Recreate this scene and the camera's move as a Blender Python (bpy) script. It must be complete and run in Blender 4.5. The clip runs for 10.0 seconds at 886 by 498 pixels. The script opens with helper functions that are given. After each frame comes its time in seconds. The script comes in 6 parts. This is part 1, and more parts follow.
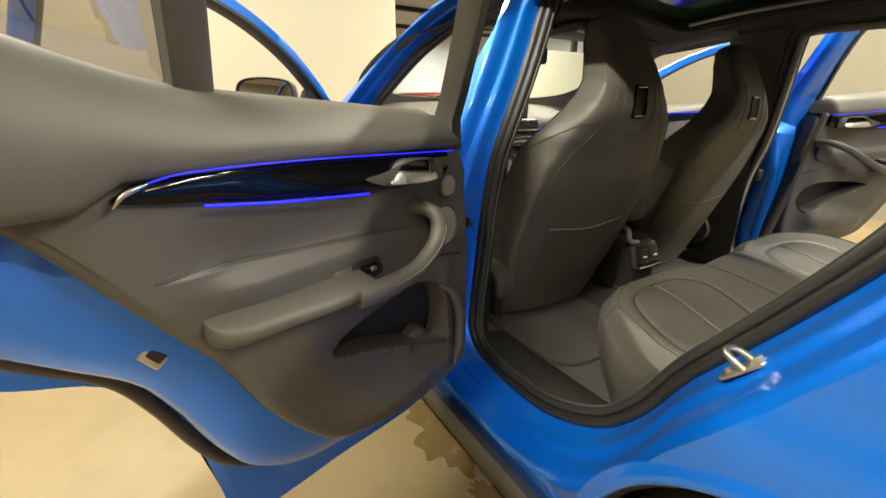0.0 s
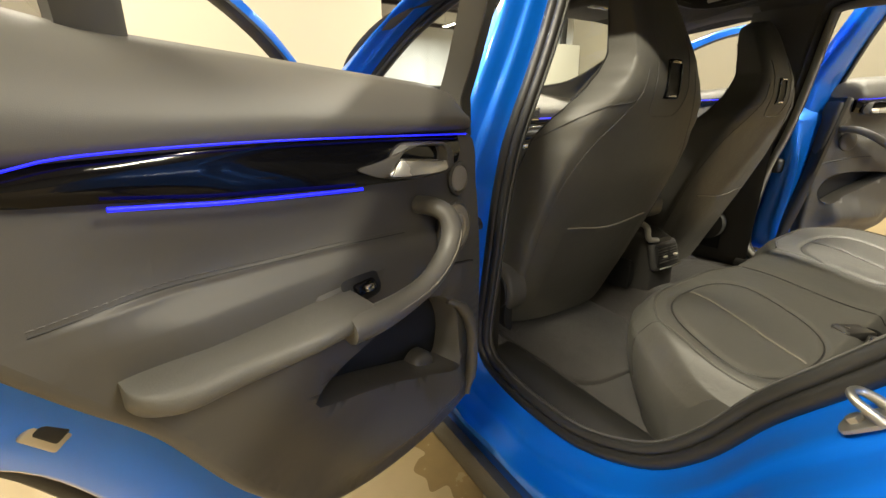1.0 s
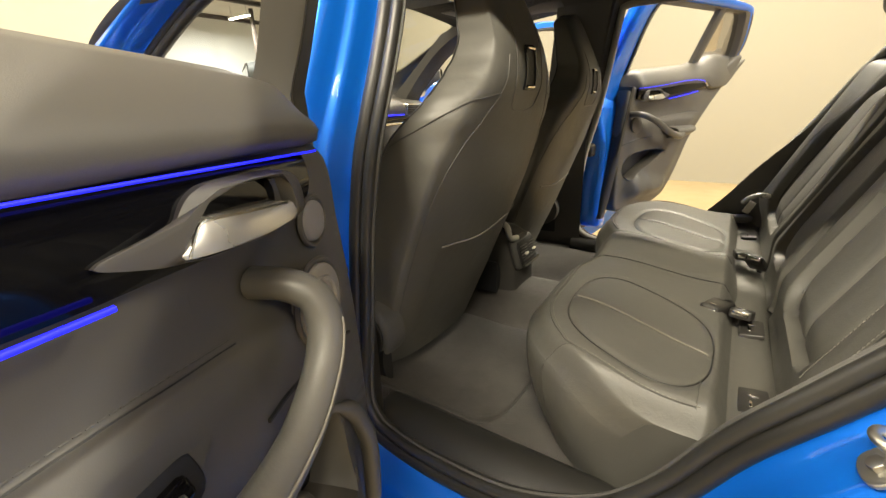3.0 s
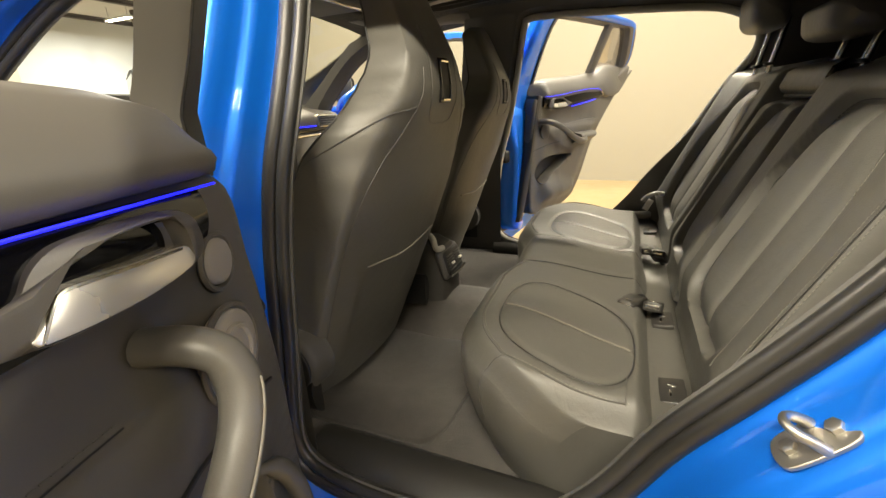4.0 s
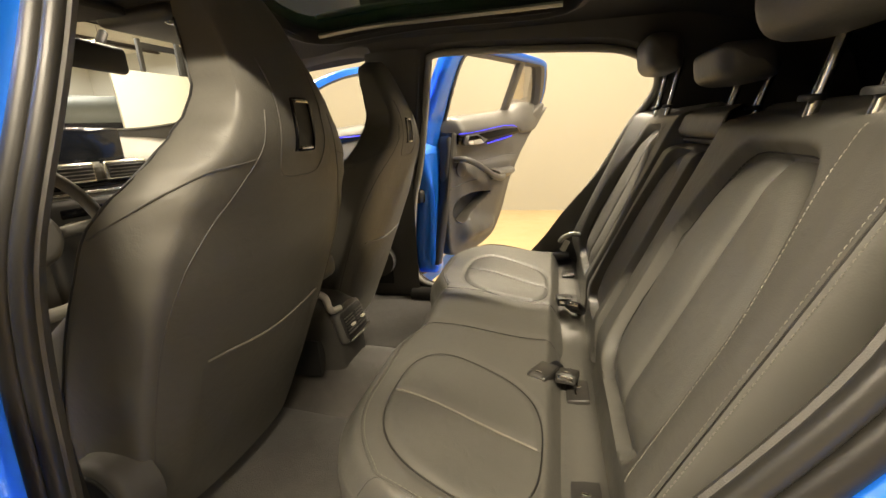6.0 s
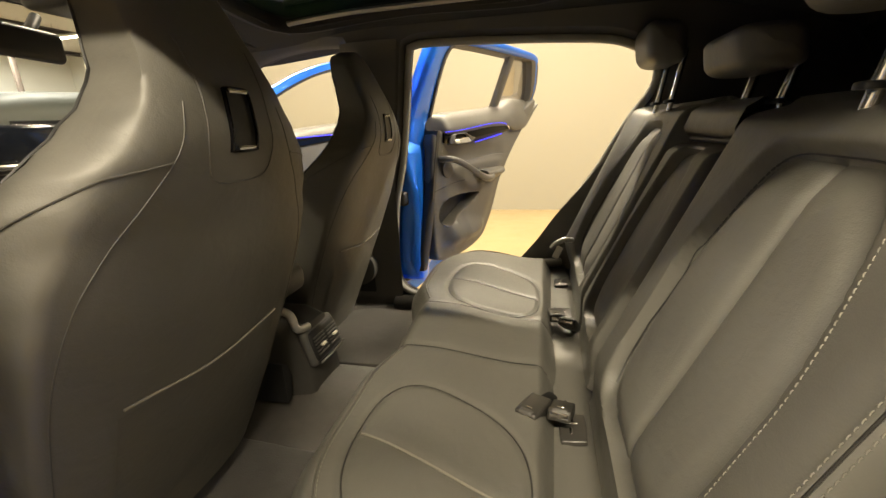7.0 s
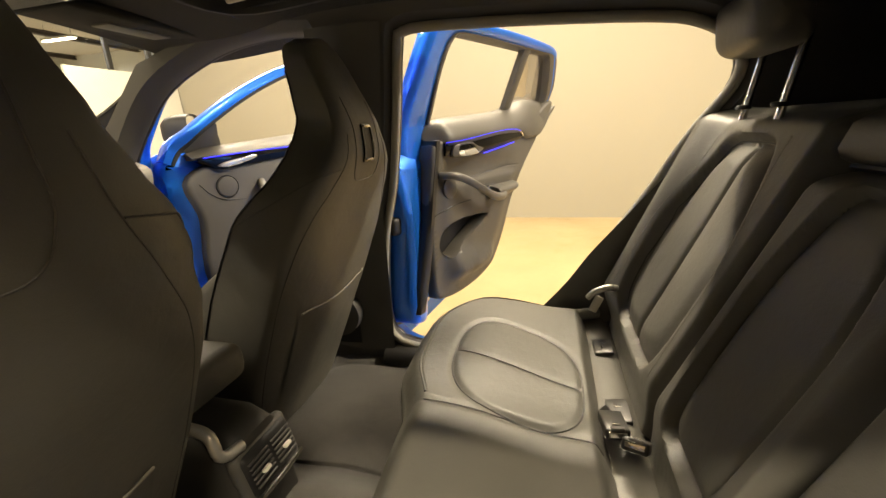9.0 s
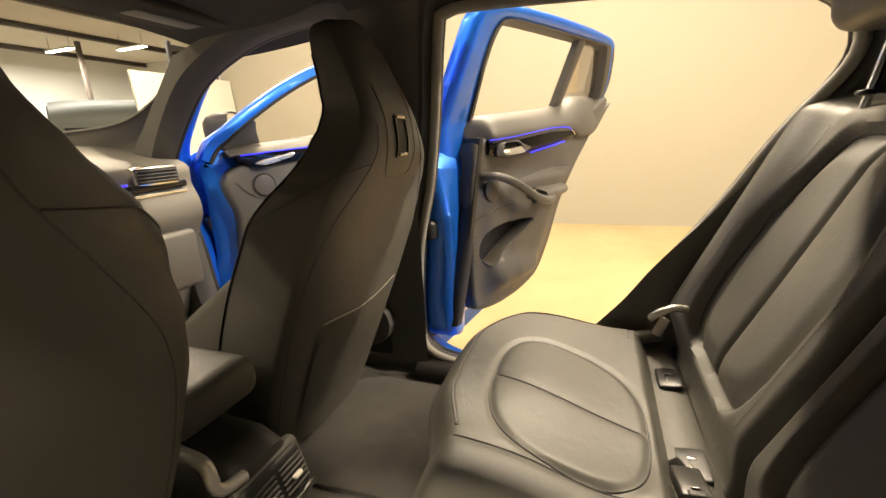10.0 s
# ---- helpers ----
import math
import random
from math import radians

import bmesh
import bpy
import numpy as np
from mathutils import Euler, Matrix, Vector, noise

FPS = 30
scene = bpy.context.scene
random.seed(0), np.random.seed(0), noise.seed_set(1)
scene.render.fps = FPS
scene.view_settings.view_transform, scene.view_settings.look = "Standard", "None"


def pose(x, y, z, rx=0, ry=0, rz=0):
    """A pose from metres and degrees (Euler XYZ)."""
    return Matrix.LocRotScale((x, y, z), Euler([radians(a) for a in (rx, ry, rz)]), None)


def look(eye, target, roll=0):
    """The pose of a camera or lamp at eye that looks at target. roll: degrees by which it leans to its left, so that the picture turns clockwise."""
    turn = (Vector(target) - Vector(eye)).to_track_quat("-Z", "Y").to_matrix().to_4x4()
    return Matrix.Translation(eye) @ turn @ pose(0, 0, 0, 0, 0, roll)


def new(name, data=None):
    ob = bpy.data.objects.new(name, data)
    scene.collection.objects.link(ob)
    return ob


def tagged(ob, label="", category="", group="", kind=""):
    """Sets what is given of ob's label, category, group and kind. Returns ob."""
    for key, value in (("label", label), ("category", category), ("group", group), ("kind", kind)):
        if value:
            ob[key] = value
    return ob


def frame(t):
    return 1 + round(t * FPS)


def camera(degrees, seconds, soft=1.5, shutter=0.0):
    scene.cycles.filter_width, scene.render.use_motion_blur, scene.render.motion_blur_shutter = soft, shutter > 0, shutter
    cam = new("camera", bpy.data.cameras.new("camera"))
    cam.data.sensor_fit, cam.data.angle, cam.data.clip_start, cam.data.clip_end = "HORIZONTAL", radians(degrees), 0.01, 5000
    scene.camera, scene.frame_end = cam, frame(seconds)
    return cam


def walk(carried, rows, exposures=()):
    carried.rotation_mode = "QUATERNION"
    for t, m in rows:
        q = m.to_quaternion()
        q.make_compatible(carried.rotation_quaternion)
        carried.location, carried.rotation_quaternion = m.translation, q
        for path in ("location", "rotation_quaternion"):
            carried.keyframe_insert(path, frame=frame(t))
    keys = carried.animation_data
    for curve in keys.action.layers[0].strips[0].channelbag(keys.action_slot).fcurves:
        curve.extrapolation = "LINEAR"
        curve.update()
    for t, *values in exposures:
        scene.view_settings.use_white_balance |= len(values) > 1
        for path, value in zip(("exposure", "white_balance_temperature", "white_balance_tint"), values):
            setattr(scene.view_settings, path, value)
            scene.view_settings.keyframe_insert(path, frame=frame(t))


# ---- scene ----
cam = camera(93.1, 10.0)
PATH = [
    (0, (-1.426, -0.28, 1.117), (-0.47, 1.361, 0.489), 0.2),
    (0.5, (-1.404, -0.198, 1.095), (-0.448, 1.438, 0.457), 0.1),
    (1, (-1.375, -0.121, 1.083), (-0.376, 1.488, 0.44), -0.2),
    (1.5, (-1.321, -0.045, 1.085), (-0.225, 1.496, 0.435), -0.6),
    (2, (-1.28, 0.009, 1.104), (-0.036, 1.431, 0.448), -1.1),
    (2.5, (-1.272, 0.07, 1.089), (0.135, 1.329, 0.428), -1.7),
    (3, (-1.257, 0.105, 1.083), (0.294, 1.178, 0.417), -2.2),
    (4.3, (-1.212, 0.125, 1.103), (0.55, 0.819, 0.459), -2.9),
    (4.5, (-1.194, 0.123, 1.109), (0.585, 0.78, 0.473), -2.9),
    (5, (-1.147, 0.106, 1.124), (0.668, 0.69, 0.521), -3.0),
    (5.5, (-1.082, 0.084, 1.131), (0.757, 0.618, 0.555), -2.9),
    (5.7, (-1.059, 0.07, 1.122), (0.792, 0.593, 0.574), -2.8),
    (7, (-0.902, 0.069, 1.116), (0.963, 0.541, 0.568), -2.6),
    (7.5, (-0.798, 0.059, 1.117), (1.069, 0.529, 0.575), -2.7),
    (8, (-0.688, 0.056, 1.103), (1.18, 0.511, 0.55), -2.6),
    (8.5, (-0.604, 0.102, 1.111), (1.263, 0.561, 0.562), -2.8),
    (9, (-0.53, 0.152, 1.147), (1.332, 0.637, 0.602), -3.0),
    (9.5, (-0.469, 0.176, 1.123), (1.376, 0.728, 0.585), -3.1),
    (10, (-0.419, 0.178, 1.123), (1.392, 0.849, 0.605), -2.8),
]
EXPOSURES = [(0.0, 0.0, 6300, 8), (2.0, 0.3, 6450, 10), (4.5, 0.5, 6550, 12), (5.3, 0.5, 6850, 14), (7.0, 0.42, 7100, 11), (8.3, 0.36, 7200, 11), (9.2, 0.42, 7200, 14), (10.0, 0.47, 7200, 16)]     # seconds, stops, kelvin, tint
walk(cam, [(t, look(eye, target, roll)) for t, eye, target, roll in PATH], EXPOSURES)

LAMP_COLOUR = (1.0, 0.905, 0.70)
# strip lamps under the ceiling: x, y, the way they run, their power
LAMPS = [(1.7, -3.0, "y", 330), (2.7, 0.2, "y", 325), (2.7, 3.6, "y", 250), (-3.0, -4.4, "y", 120), (-2.9, 0.0, "y", 320), (-2.6, 3.9, "x", 215), (4.5, 8.6, "x", 170), (7.98, 14.3, "y", 230), (8.78, 12.6, "y", 170)]
# ---- world and lights ----
world = bpy.data.worlds.new("world")
scene.world = world
world.use_nodes = True
world.node_tree.nodes["Background"].inputs["Color"].default_value = (0.9, 0.85, 0.75, 1)
world.node_tree.nodes["Background"].inputs["Strength"].default_value = 0.02


# ---- materials ----
def nodes_of(name):
    m = bpy.data.materials.new(name)
    m.use_nodes = True
    nt = m.node_tree
    return m, nt, nt.nodes["Principled BSDF"]


def surface(name, colour, rough=0.5, metal=0.0, vary=0.15, scale=6.0, grain=0.0, grain_scale=400.0, coat=0.0, rough_vary=0.1, sheen=0.0, spec=0.5):
    """A plain material with cloudy variation of colour and gloss, and a fine grain in relief."""
    m, nt, b = nodes_of(name)
    tc = nt.nodes.new("ShaderNodeTexCoord")
    big = nt.nodes.new("ShaderNodeTexNoise")
    big.inputs["Scale"].default_value = scale
    big.inputs["Detail"].default_value = 6
    nt.links.new(tc.outputs["Object"], big.inputs["Vector"])
    mix = nt.nodes.new("ShaderNodeMix")
    mix.data_type = "RGBA"
    mix.inputs["A"].default_value = (*[c * (1 - vary) for c in colour], 1)
    mix.inputs["B"].default_value = (*[min(1, c * (1 + vary)) for c in colour], 1)
    nt.links.new(big.outputs["Fac"], mix.inputs["Factor"])
    nt.links.new(mix.outputs["Result"], b.inputs["Base Color"])
    rr = nt.nodes.new("ShaderNodeMapRange")
    rr.inputs["To Min"].default_value = max(0.02, rough - rough_vary)
    rr.inputs["To Max"].default_value = min(1, rough + rough_vary)
    nt.links.new(big.outputs["Fac"], rr.inputs["Value"])
    nt.links.new(rr.outputs["Result"], b.inputs["Roughness"])
    b.inputs["Metallic"].default_value = metal
    b.inputs["Coat Weight"].default_value = coat
    b.inputs["Coat Roughness"].default_value = 0.04
    b.inputs["Sheen Weight"].default_value = sheen
    b.inputs["Specular IOR Level"].default_value = spec
    if grain:
        fine = nt.nodes.new("ShaderNodeTexNoise")
        fine.inputs["Scale"].default_value = grain_scale
        fine.inputs["Detail"].default_value = 3
        nt.links.new(tc.outputs["Object"], fine.inputs["Vector"])
        bump = nt.nodes.new("ShaderNodeBump")
        bump.inputs["Strength"].default_value = grain
        bump.inputs["Distance"].default_value = 0.002
        nt.links.new(fine.outputs["Fac"], bump.inputs["Height"])
        nt.links.new(bump.outputs["Normal"], b.inputs["Normal"])
    return m


def leather(name, colour, rough=0.42):
    """Grained hide: small cells in relief, wide soft creases, gloss that changes from place to place."""
    m, nt, b = nodes_of(name)
    tc = nt.nodes.new("ShaderNodeTexCoord")
    cells = nt.nodes.new("ShaderNodeTexVoronoi")
    cells.inputs["Scale"].default_value = 520
    soft = nt.nodes.new("ShaderNodeTexNoise")
    soft.inputs["Scale"].default_value = 9
    soft.inputs["Detail"].default_value = 5
    for n in (cells, soft):
        nt.links.new(tc.outputs["Object"], n.inputs["Vector"])
    mix = nt.nodes.new("ShaderNodeMix")
    mix.data_type = "RGBA"
    mix.inputs["A"].default_value = (*[c * 0.84 for c in colour], 1)
    mix.inputs["B"].default_value = (*[c * 1.16 for c in colour], 1)
    nt.links.new(soft.outputs["Fac"], mix.inputs["Factor"])
    nt.links.new(mix.outputs["Result"], b.inputs["Base Color"])
    rr = nt.nodes.new("ShaderNodeMapRange")
    rr.inputs["To Min"].default_value = rough - 0.08
    rr.inputs["To Max"].default_value = rough + 0.12
    nt.links.new(soft.outputs["Fac"], rr.inputs["Value"])
    nt.links.new(rr.outputs["Result"], b.inputs["Roughness"])
    b1 = nt.nodes.new("ShaderNodeBump")
    b1.inputs["Strength"].default_value = 0.12
    b1.inputs["Distance"].default_value = 0.001
    nt.links.new(cells.outputs["Distance"], b1.inputs["Height"])
    b2 = nt.nodes.new("ShaderNodeBump")
    b2.inputs["Strength"].default_value = 0.14
    b2.inputs["Distance"].default_value = 0.02
    nt.links.new(soft.outputs["Fac"], b2.inputs["Height"])
    fold = nt.nodes.new("ShaderNodeTexNoise")
    fold.inputs["Scale"].default_value = 42
    fold.inputs["Detail"].default_value = 2
    fold.inputs["Distortion"].default_value = 0.8
    nt.links.new(tc.outputs["Object"], fold.inputs["Vector"])
    b3 = nt.nodes.new("ShaderNodeBump")
    b3.inputs["Strength"].default_value = 0.14
    b3.inputs["Distance"].default_value = 0.005
    nt.links.new(fold.outputs["Fac"], b3.inputs["Height"])
    nt.links.new(b1.outputs["Normal"], b3.inputs["Normal"])
    nt.links.new(b3.outputs["Normal"], b2.inputs["Normal"])
    nt.links.new(b2.outputs["Normal"], b.inputs["Normal"])
    return m


def paint(name, colour):
    """Metallic lacquer: fine flakes under a clear coat."""
    m, nt, b = nodes_of(name)
    tc = nt.nodes.new("ShaderNodeTexCoord")
    fl = nt.nodes.new("ShaderNodeTexVoronoi")
    fl.inputs["Scale"].default_value = 2600
    nt.links.new(tc.outputs["Object"], fl.inputs["Vector"])
    hsv = nt.nodes.new("ShaderNodeMix")
    hsv.data_type = "RGBA"
    hsv.inputs["A"].default_value = (*[c * 0.94 for c in colour], 1)
    hsv.inputs["B"].default_value = (*[min(1, c * 1.07) for c in colour], 1)
    nt.links.new(fl.outputs["Color"], hsv.inputs["Factor"])
    nt.links.new(hsv.outputs["Result"], b.inputs["Base Color"])
    b.inputs["Metallic"].default_value = 0.45
    b.inputs["Roughness"].default_value = 0.36
    b.inputs["Coat Weight"].default_value = 1.0
    b.inputs["Coat Roughness"].default_value = 0.03
    return m


def glow(name, colour, strength):
    m, nt, b = nodes_of(name)
    b.inputs["Base Color"].default_value = (*colour, 1)
    b.inputs["Emission Color"].default_value = (*colour, 1)
    b.inputs["Emission Strength"].default_value = strength
    return m


def glass(name, tint, rough=0.02, gloss=0.05):
    m, nt, b = nodes_of(name)
    clear, shine, mix = nt.nodes.new("ShaderNodeBsdfTransparent"), nt.nodes.new("ShaderNodeBsdfGlossy"), nt.nodes.new("ShaderNodeMixShader")
    clear.inputs["Color"].default_value = (*tint, 1)
    shine.inputs["Roughness"].default_value = rough
    mix.inputs["Fac"].default_value = gloss
    nt.links.new(clear.outputs[0], mix.inputs[1])
    nt.links.new(shine.outputs[0], mix.inputs[2])
    nt.links.new(mix.outputs[0], nt.nodes["Material Output"].inputs["Surface"])
    return m


def concrete_floor():
    """Worn sealed concrete: tan, with broad mottling, darker stains, pits and a dull sheen."""
    m, nt, b = nodes_of("sealed_concrete")
    tc = nt.nodes.new("ShaderNodeTexCoord")

    def noise_node(scale, detail, distortion=0.0):
        n = nt.nodes.new("ShaderNodeTexNoise")
        n.inputs["Scale"].default_value = scale
        n.inputs["Detail"].default_value = detail
        n.inputs["Distortion"].default_value = distortion
        nt.links.new(tc.outputs["Object"], n.inputs["Vector"])
        return n
    wide, mid, fine = noise_node(1.3, 5, 0.4), noise_node(5.5, 8, 0.6), noise_node(90, 4)
    ramp = nt.nodes.new("ShaderNodeValToRGB")
    ramp.color_ramp.elements[0].position, ramp.color_ramp.elements[0].color = 0.32, (0.245, 0.184, 0.094, 1)
    ramp.color_ramp.elements[1].position, ramp.color_ramp.elements[1].color = 0.68, (0.300, 0.230, 0.127, 1)
    nt.links.new(wide.outputs["Fac"], ramp.inputs["Fac"])
    ramp2 = nt.nodes.new("ShaderNodeValToRGB")
    ramp2.color_ramp.elements[0].position, ramp2.color_ramp.elements[0].color = 0.36, (0.72, 0.68, 0.6, 1)
    ramp2.color_ramp.elements[1].position, ramp2.color_ramp.elements[1].color = 0.55, (1, 1, 1, 1)
    nt.links.new(mid.outputs["Fac"], ramp2.inputs["Fac"])
    mul = nt.nodes.new("ShaderNodeMix")
    mul.data_type, mul.blend_type = "RGBA", "MULTIPLY"
    mul.inputs["Factor"].default_value = 0.3
    nt.links.new(ramp.outputs["Color"], mul.inputs["A"])
    nt.links.new(ramp2.outputs["Color"], mul.inputs["B"])
    nt.links.new(mul.outputs["Result"], b.inputs["Base Color"])
    rr = nt.nodes.new("ShaderNodeMapRange")
    rr.inputs["To Min"].default_value, rr.inputs["To Max"].default_value = 0.22, 0.5
    nt.links.new(mid.outputs["Fac"], rr.inputs["Value"])
    nt.links.new(rr.outputs["Result"], b.inputs["Roughness"])
    bump = nt.nodes.new("ShaderNodeBump")
    bump.inputs["Strength"].default_value, bump.inputs["Distance"].default_value = 0.15, 0.003
    nt.links.new(fine.outputs["Fac"], bump.inputs["Height"])
    nt.links.new(bump.outputs["Normal"], b.inputs["Normal"])
    return m


M_BLUE = paint("blue_metallic_paint", (0.003, 0.174, 0.85))
M_RED = paint("red_paint", (0.5, 0.01, 0.015))
M_DARKGREEN = surface("dark_grey_green_paint", (0.05, 0.058, 0.05), 0.55, vary=0.1)
M_LEATHER = leather("dark_leather", (0.106, 0.102, 0.089), 0.46)
M_LEATHER_IN = leather("dark_leather_insert", (0.092, 0.089, 0.078), 0.44)
M_SOFT = surface("soft_touch_plastic", (0.083, 0.078, 0.068), 0.48, grain=0.07, grain_scale=1300, vary=0.1)
M_HARD = surface("grained_plastic", (0.078, 0.075, 0.069), 0.5, grain=0.3, grain_scale=600, vary=0.12)
M_TRIMGREY = surface("grey_satin_plastic", (0.18, 0.177, 0.167), 0.4, grain=0.1, grain_scale=500)
M_PULL = surface("grey_handle_plastic", (0.112, 0.107, 0.095), 0.42, grain=0.08, grain_scale=600)
M_CONSOLE = surface("dark_console_plastic", (0.040, 0.038, 0.034), 0.5, grain=0.2, grain_scale=700)
M_LIP = surface("pale_seal_lip", (0.34, 0.33, 0.29), 0.5, vary=0.08, grain=0.1)
M_BLACK = surface("black_plastic", (0.012, 0.012, 0.012), 0.55, grain=0.2)
M_RUBBER = surface("black_rubber", (0.022, 0.021, 0.019), 0.45, vary=0.2, grain=0.15)
M_SEAL = surface("flocked_seal", (0.022, 0.021, 0.019), 0.38, vary=0.15, grain=0.1)
M_SEAL_LIGHT = surface("grey_seal_lip", (0.032, 0.031, 0.028), 0.36, vary=0.15, grain=0.1)
M_PIANO = surface("gloss_black_trim", (0.004, 0.004, 0.005), 0.07, rough_vary=0.02, spec=0.3)
M_CHROME = surface("satin_chrome", (0.75, 0.73, 0.68), 0.2, metal=1.0, vary=0.05, rough_vary=0.06)
M_STEEL = surface("zinc_plated_steel", (0.55, 0.53, 0.48), 0.45, metal=1.0, vary=0.1)
M_HANDLE = surface("satin_silver_plastic", (0.6, 0.585, 0.545), 0.28, metal=0.65, vary=0.05)
M_CARPET = surface("dark_carpet", (0.050, 0.045, 0.039), 0.95, grain=1.0, grain_scale=420, vary=0.55, scale=26, sheen=0.25)
M_HEADLINER = surface("anthracite_headliner", (0.012, 0.012, 0.011), 0.95, grain=0.5, grain_scale=1200, sheen=0.1)
M_STITCH = surface("grey_thread", (0.20, 0.187, 0.16), 0.8)
M_PIPING = surface("pale_piping", (0.2, 0.185, 0.155), 0.5)
M_LED = glow("blue_light_strip", (0.012, 0.014, 1.0), 1.5)
M_LAMP = glow("lamp_tube", (1.0, 0.9, 0.72), 14.0)
M_GLASS = glass("clear_glass", (0.97, 1.0, 0.97))
M_TINT = glass("tinted_glass", (0.52, 0.49, 0.48), gloss=0.45)
M_ROOFGLASS = surface("dark_green_roof_glass", (0.02, 0.05, 0.025), 0.06, coat=0.5, rough_vary=0.02)
M_MIRROR = surface("mirror_glass", (0.9, 0.9, 0.9), 0.03, metal=1.0, vary=0.0, rough_vary=0.0)
M_SPEAKER = surface("speaker_cloth", (0.30, 0.28, 0.24), 0.6, grain=0.8, grain_scale=900)
# the walls' cream paint, lightened to stand in for stronger light on the partition
M_WALL_LIT = surface("lit_cream_wall_paint", (0.50, 0.47, 0.37), 0.75, vary=0.035, scale=1.2, grain=0.12, grain_scale=120)
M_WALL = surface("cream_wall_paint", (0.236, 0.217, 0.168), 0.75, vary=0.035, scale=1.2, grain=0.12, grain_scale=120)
M_WHITEWALL = surface("white_wall_paint", (0.74, 0.74, 0.70), 0.8, vary=0.05, scale=1.5)
M_BOARD = surface("white_board", (0.8, 0.77, 0.66), 0.6, vary=0.02)
M_PANEL = surface("greyed_white_panel", (0.46, 0.455, 0.40), 0.7, vary=0.04)
M_CEIL = surface("dull_ceiling", (0.58, 0.54, 0.46), 0.9, vary=0.1, scale=1.5)
M_BEAM = surface("rusty_steel_beam", (0.06, 0.045, 0.035), 0.7, vary=0.4)
M_RACK = surface("dark_rack_steel", (0.05, 0.047, 0.042), 0.6, vary=0.3)
M_FLOOR = concrete_floor()
M_STAIN = surface("wet_concrete_stain", (0.17, 0.118, 0.052), 0.25, vary=0.4, scale=12)
M_DASH = surface("dash_top_plastic", (0.13, 0.124, 0.108), 0.6, grain=0.3, grain_scale=700)
M_TYRE = surface("tyre_rubber", (0.015, 0.015, 0.015), 0.8, grain=0.3)
M_BUCKLE = surface("buckle_plastic", (0.035, 0.033, 0.03), 0.35)
M_SCREEN = surface("dark_display", (0.01, 0.012, 0.018), 0.12)


# ---- building tools ----
def part(name, bm, material, parent=None, label="", smooth=True, sharp=52):
    """One mesh object out of a bmesh, under a thing or a part."""
    bmesh.ops.remove_doubles(bm, verts=bm.verts, dist=1e-5)
    bmesh.ops.recalc_face_normals(bm, faces=bm.faces)
    if smooth:
        lim = radians(sharp)
        for f in bm.faces:
            f.smooth = True
        for e in bm.edges:
            if len(e.link_faces) == 2 and e.calc_face_angle(0) > lim:
                e.smooth = False
    me = bpy.data.meshes.new(name)
    bm.to_mesh(me)
    bm.free()
    me.materials.append(material)
    ob = new(name, me)
    if parent is not None:
        ob.parent = parent
    if label:
        tagged(ob, label)
    return ob


def thing(name, label, category, at=(0, 0, 0), group="", kind=""):
    ob = new(name)
    ob.location = at
    ob.empty_display_size = 0.1
    return tagged(ob, label, category, group, kind)


def lerp(a, b, t):
    return a + (b - a) * t


def sstep(a, b, x):
    t = min(1.0, max(0.0, (x - a) / (b - a)))
    return t * t * (3 - 2 * t)


def spline(pts, n, closed=False):
    """Catmull-Rom through points of any dimension, n samples evenly along it."""
    P = [np.array(p, float) for p in pts]
    k = len(P)
    segs = k if closed else k - 1
    fine = []
    for i in range(segs):
        p0 = P[(i - 1) % k] if closed or i > 0 else 2 * P[0] - P[1]
        p1, p2 = P[i % k], P[(i + 1) % k]
        p3 = P[(i + 2) % k] if closed or i + 2 < k else 2 * P[-1] - P[-2]
        for j in range(12):
            t = j / 12
            fine.append(0.5 * (2 * p1 + (p2 - p0) * t + (2 * p0 - 5 * p1 + 4 * p2 - p3) * t * t + (3 * p1 - p0 - 3 * p2 + p3) * t ** 3))
    fine.append(P[0] if closed else P[-1])
    fine = np.array(fine)
    d = np.concatenate([[0], np.cumsum(np.linalg.norm(np.diff(fine, axis=0), axis=1))])
    s = np.linspace(0, d[-1], n + 1)[:-1] if closed else np.linspace(0, d[-1], n)
    return np.stack([np.interp(s, d, fine[:, c]) for c in range(fine.shape[1])], axis=1)


def curve_at(table, x):
    """Smooth value from a short table of (x, value)."""
    xs, ys = [p[0] for p in table], [p[1] for p in table]
    if x <= xs[0]:
        return ys[0]
    for i in range(len(xs) - 1):
        if x <= xs[i + 1]:
            t = (x - xs[i]) / (xs[i + 1] - xs[i])
            return lerp(ys[i], ys[i + 1], t * t * (3 - 2 * t) * 0.5 + t * 0.5)
    return ys[-1]


def grid(rows, bm=None, wrap_u=False, wrap_v=False, cap=False):
    """A skin over rows of points. wrap_u closes each row, wrap_v joins the last row to the first, cap closes the ends."""
    bm = bm or bmesh.new()
    V = [[bm.verts.new(tuple(p)) for p in row] for row in rows]
    nv, nu = len(V), len(V[0])
    for i in range(nv if wrap_v else nv - 1):
        for j in range(nu if wrap_u else nu - 1):
            a, b, c, d = V[i][j], V[i][(j + 1) % nu], V[(i + 1) % nv][(j + 1) % nu], V[(i + 1) % nv][j]
            try:
                bm.faces.new((a, b, c, d))
            except ValueError:
                pass
    if cap:
        for row in (V[0], V[-1]):
            try:
                bm.faces.new(row)
            except ValueError:
                pass
    return bm


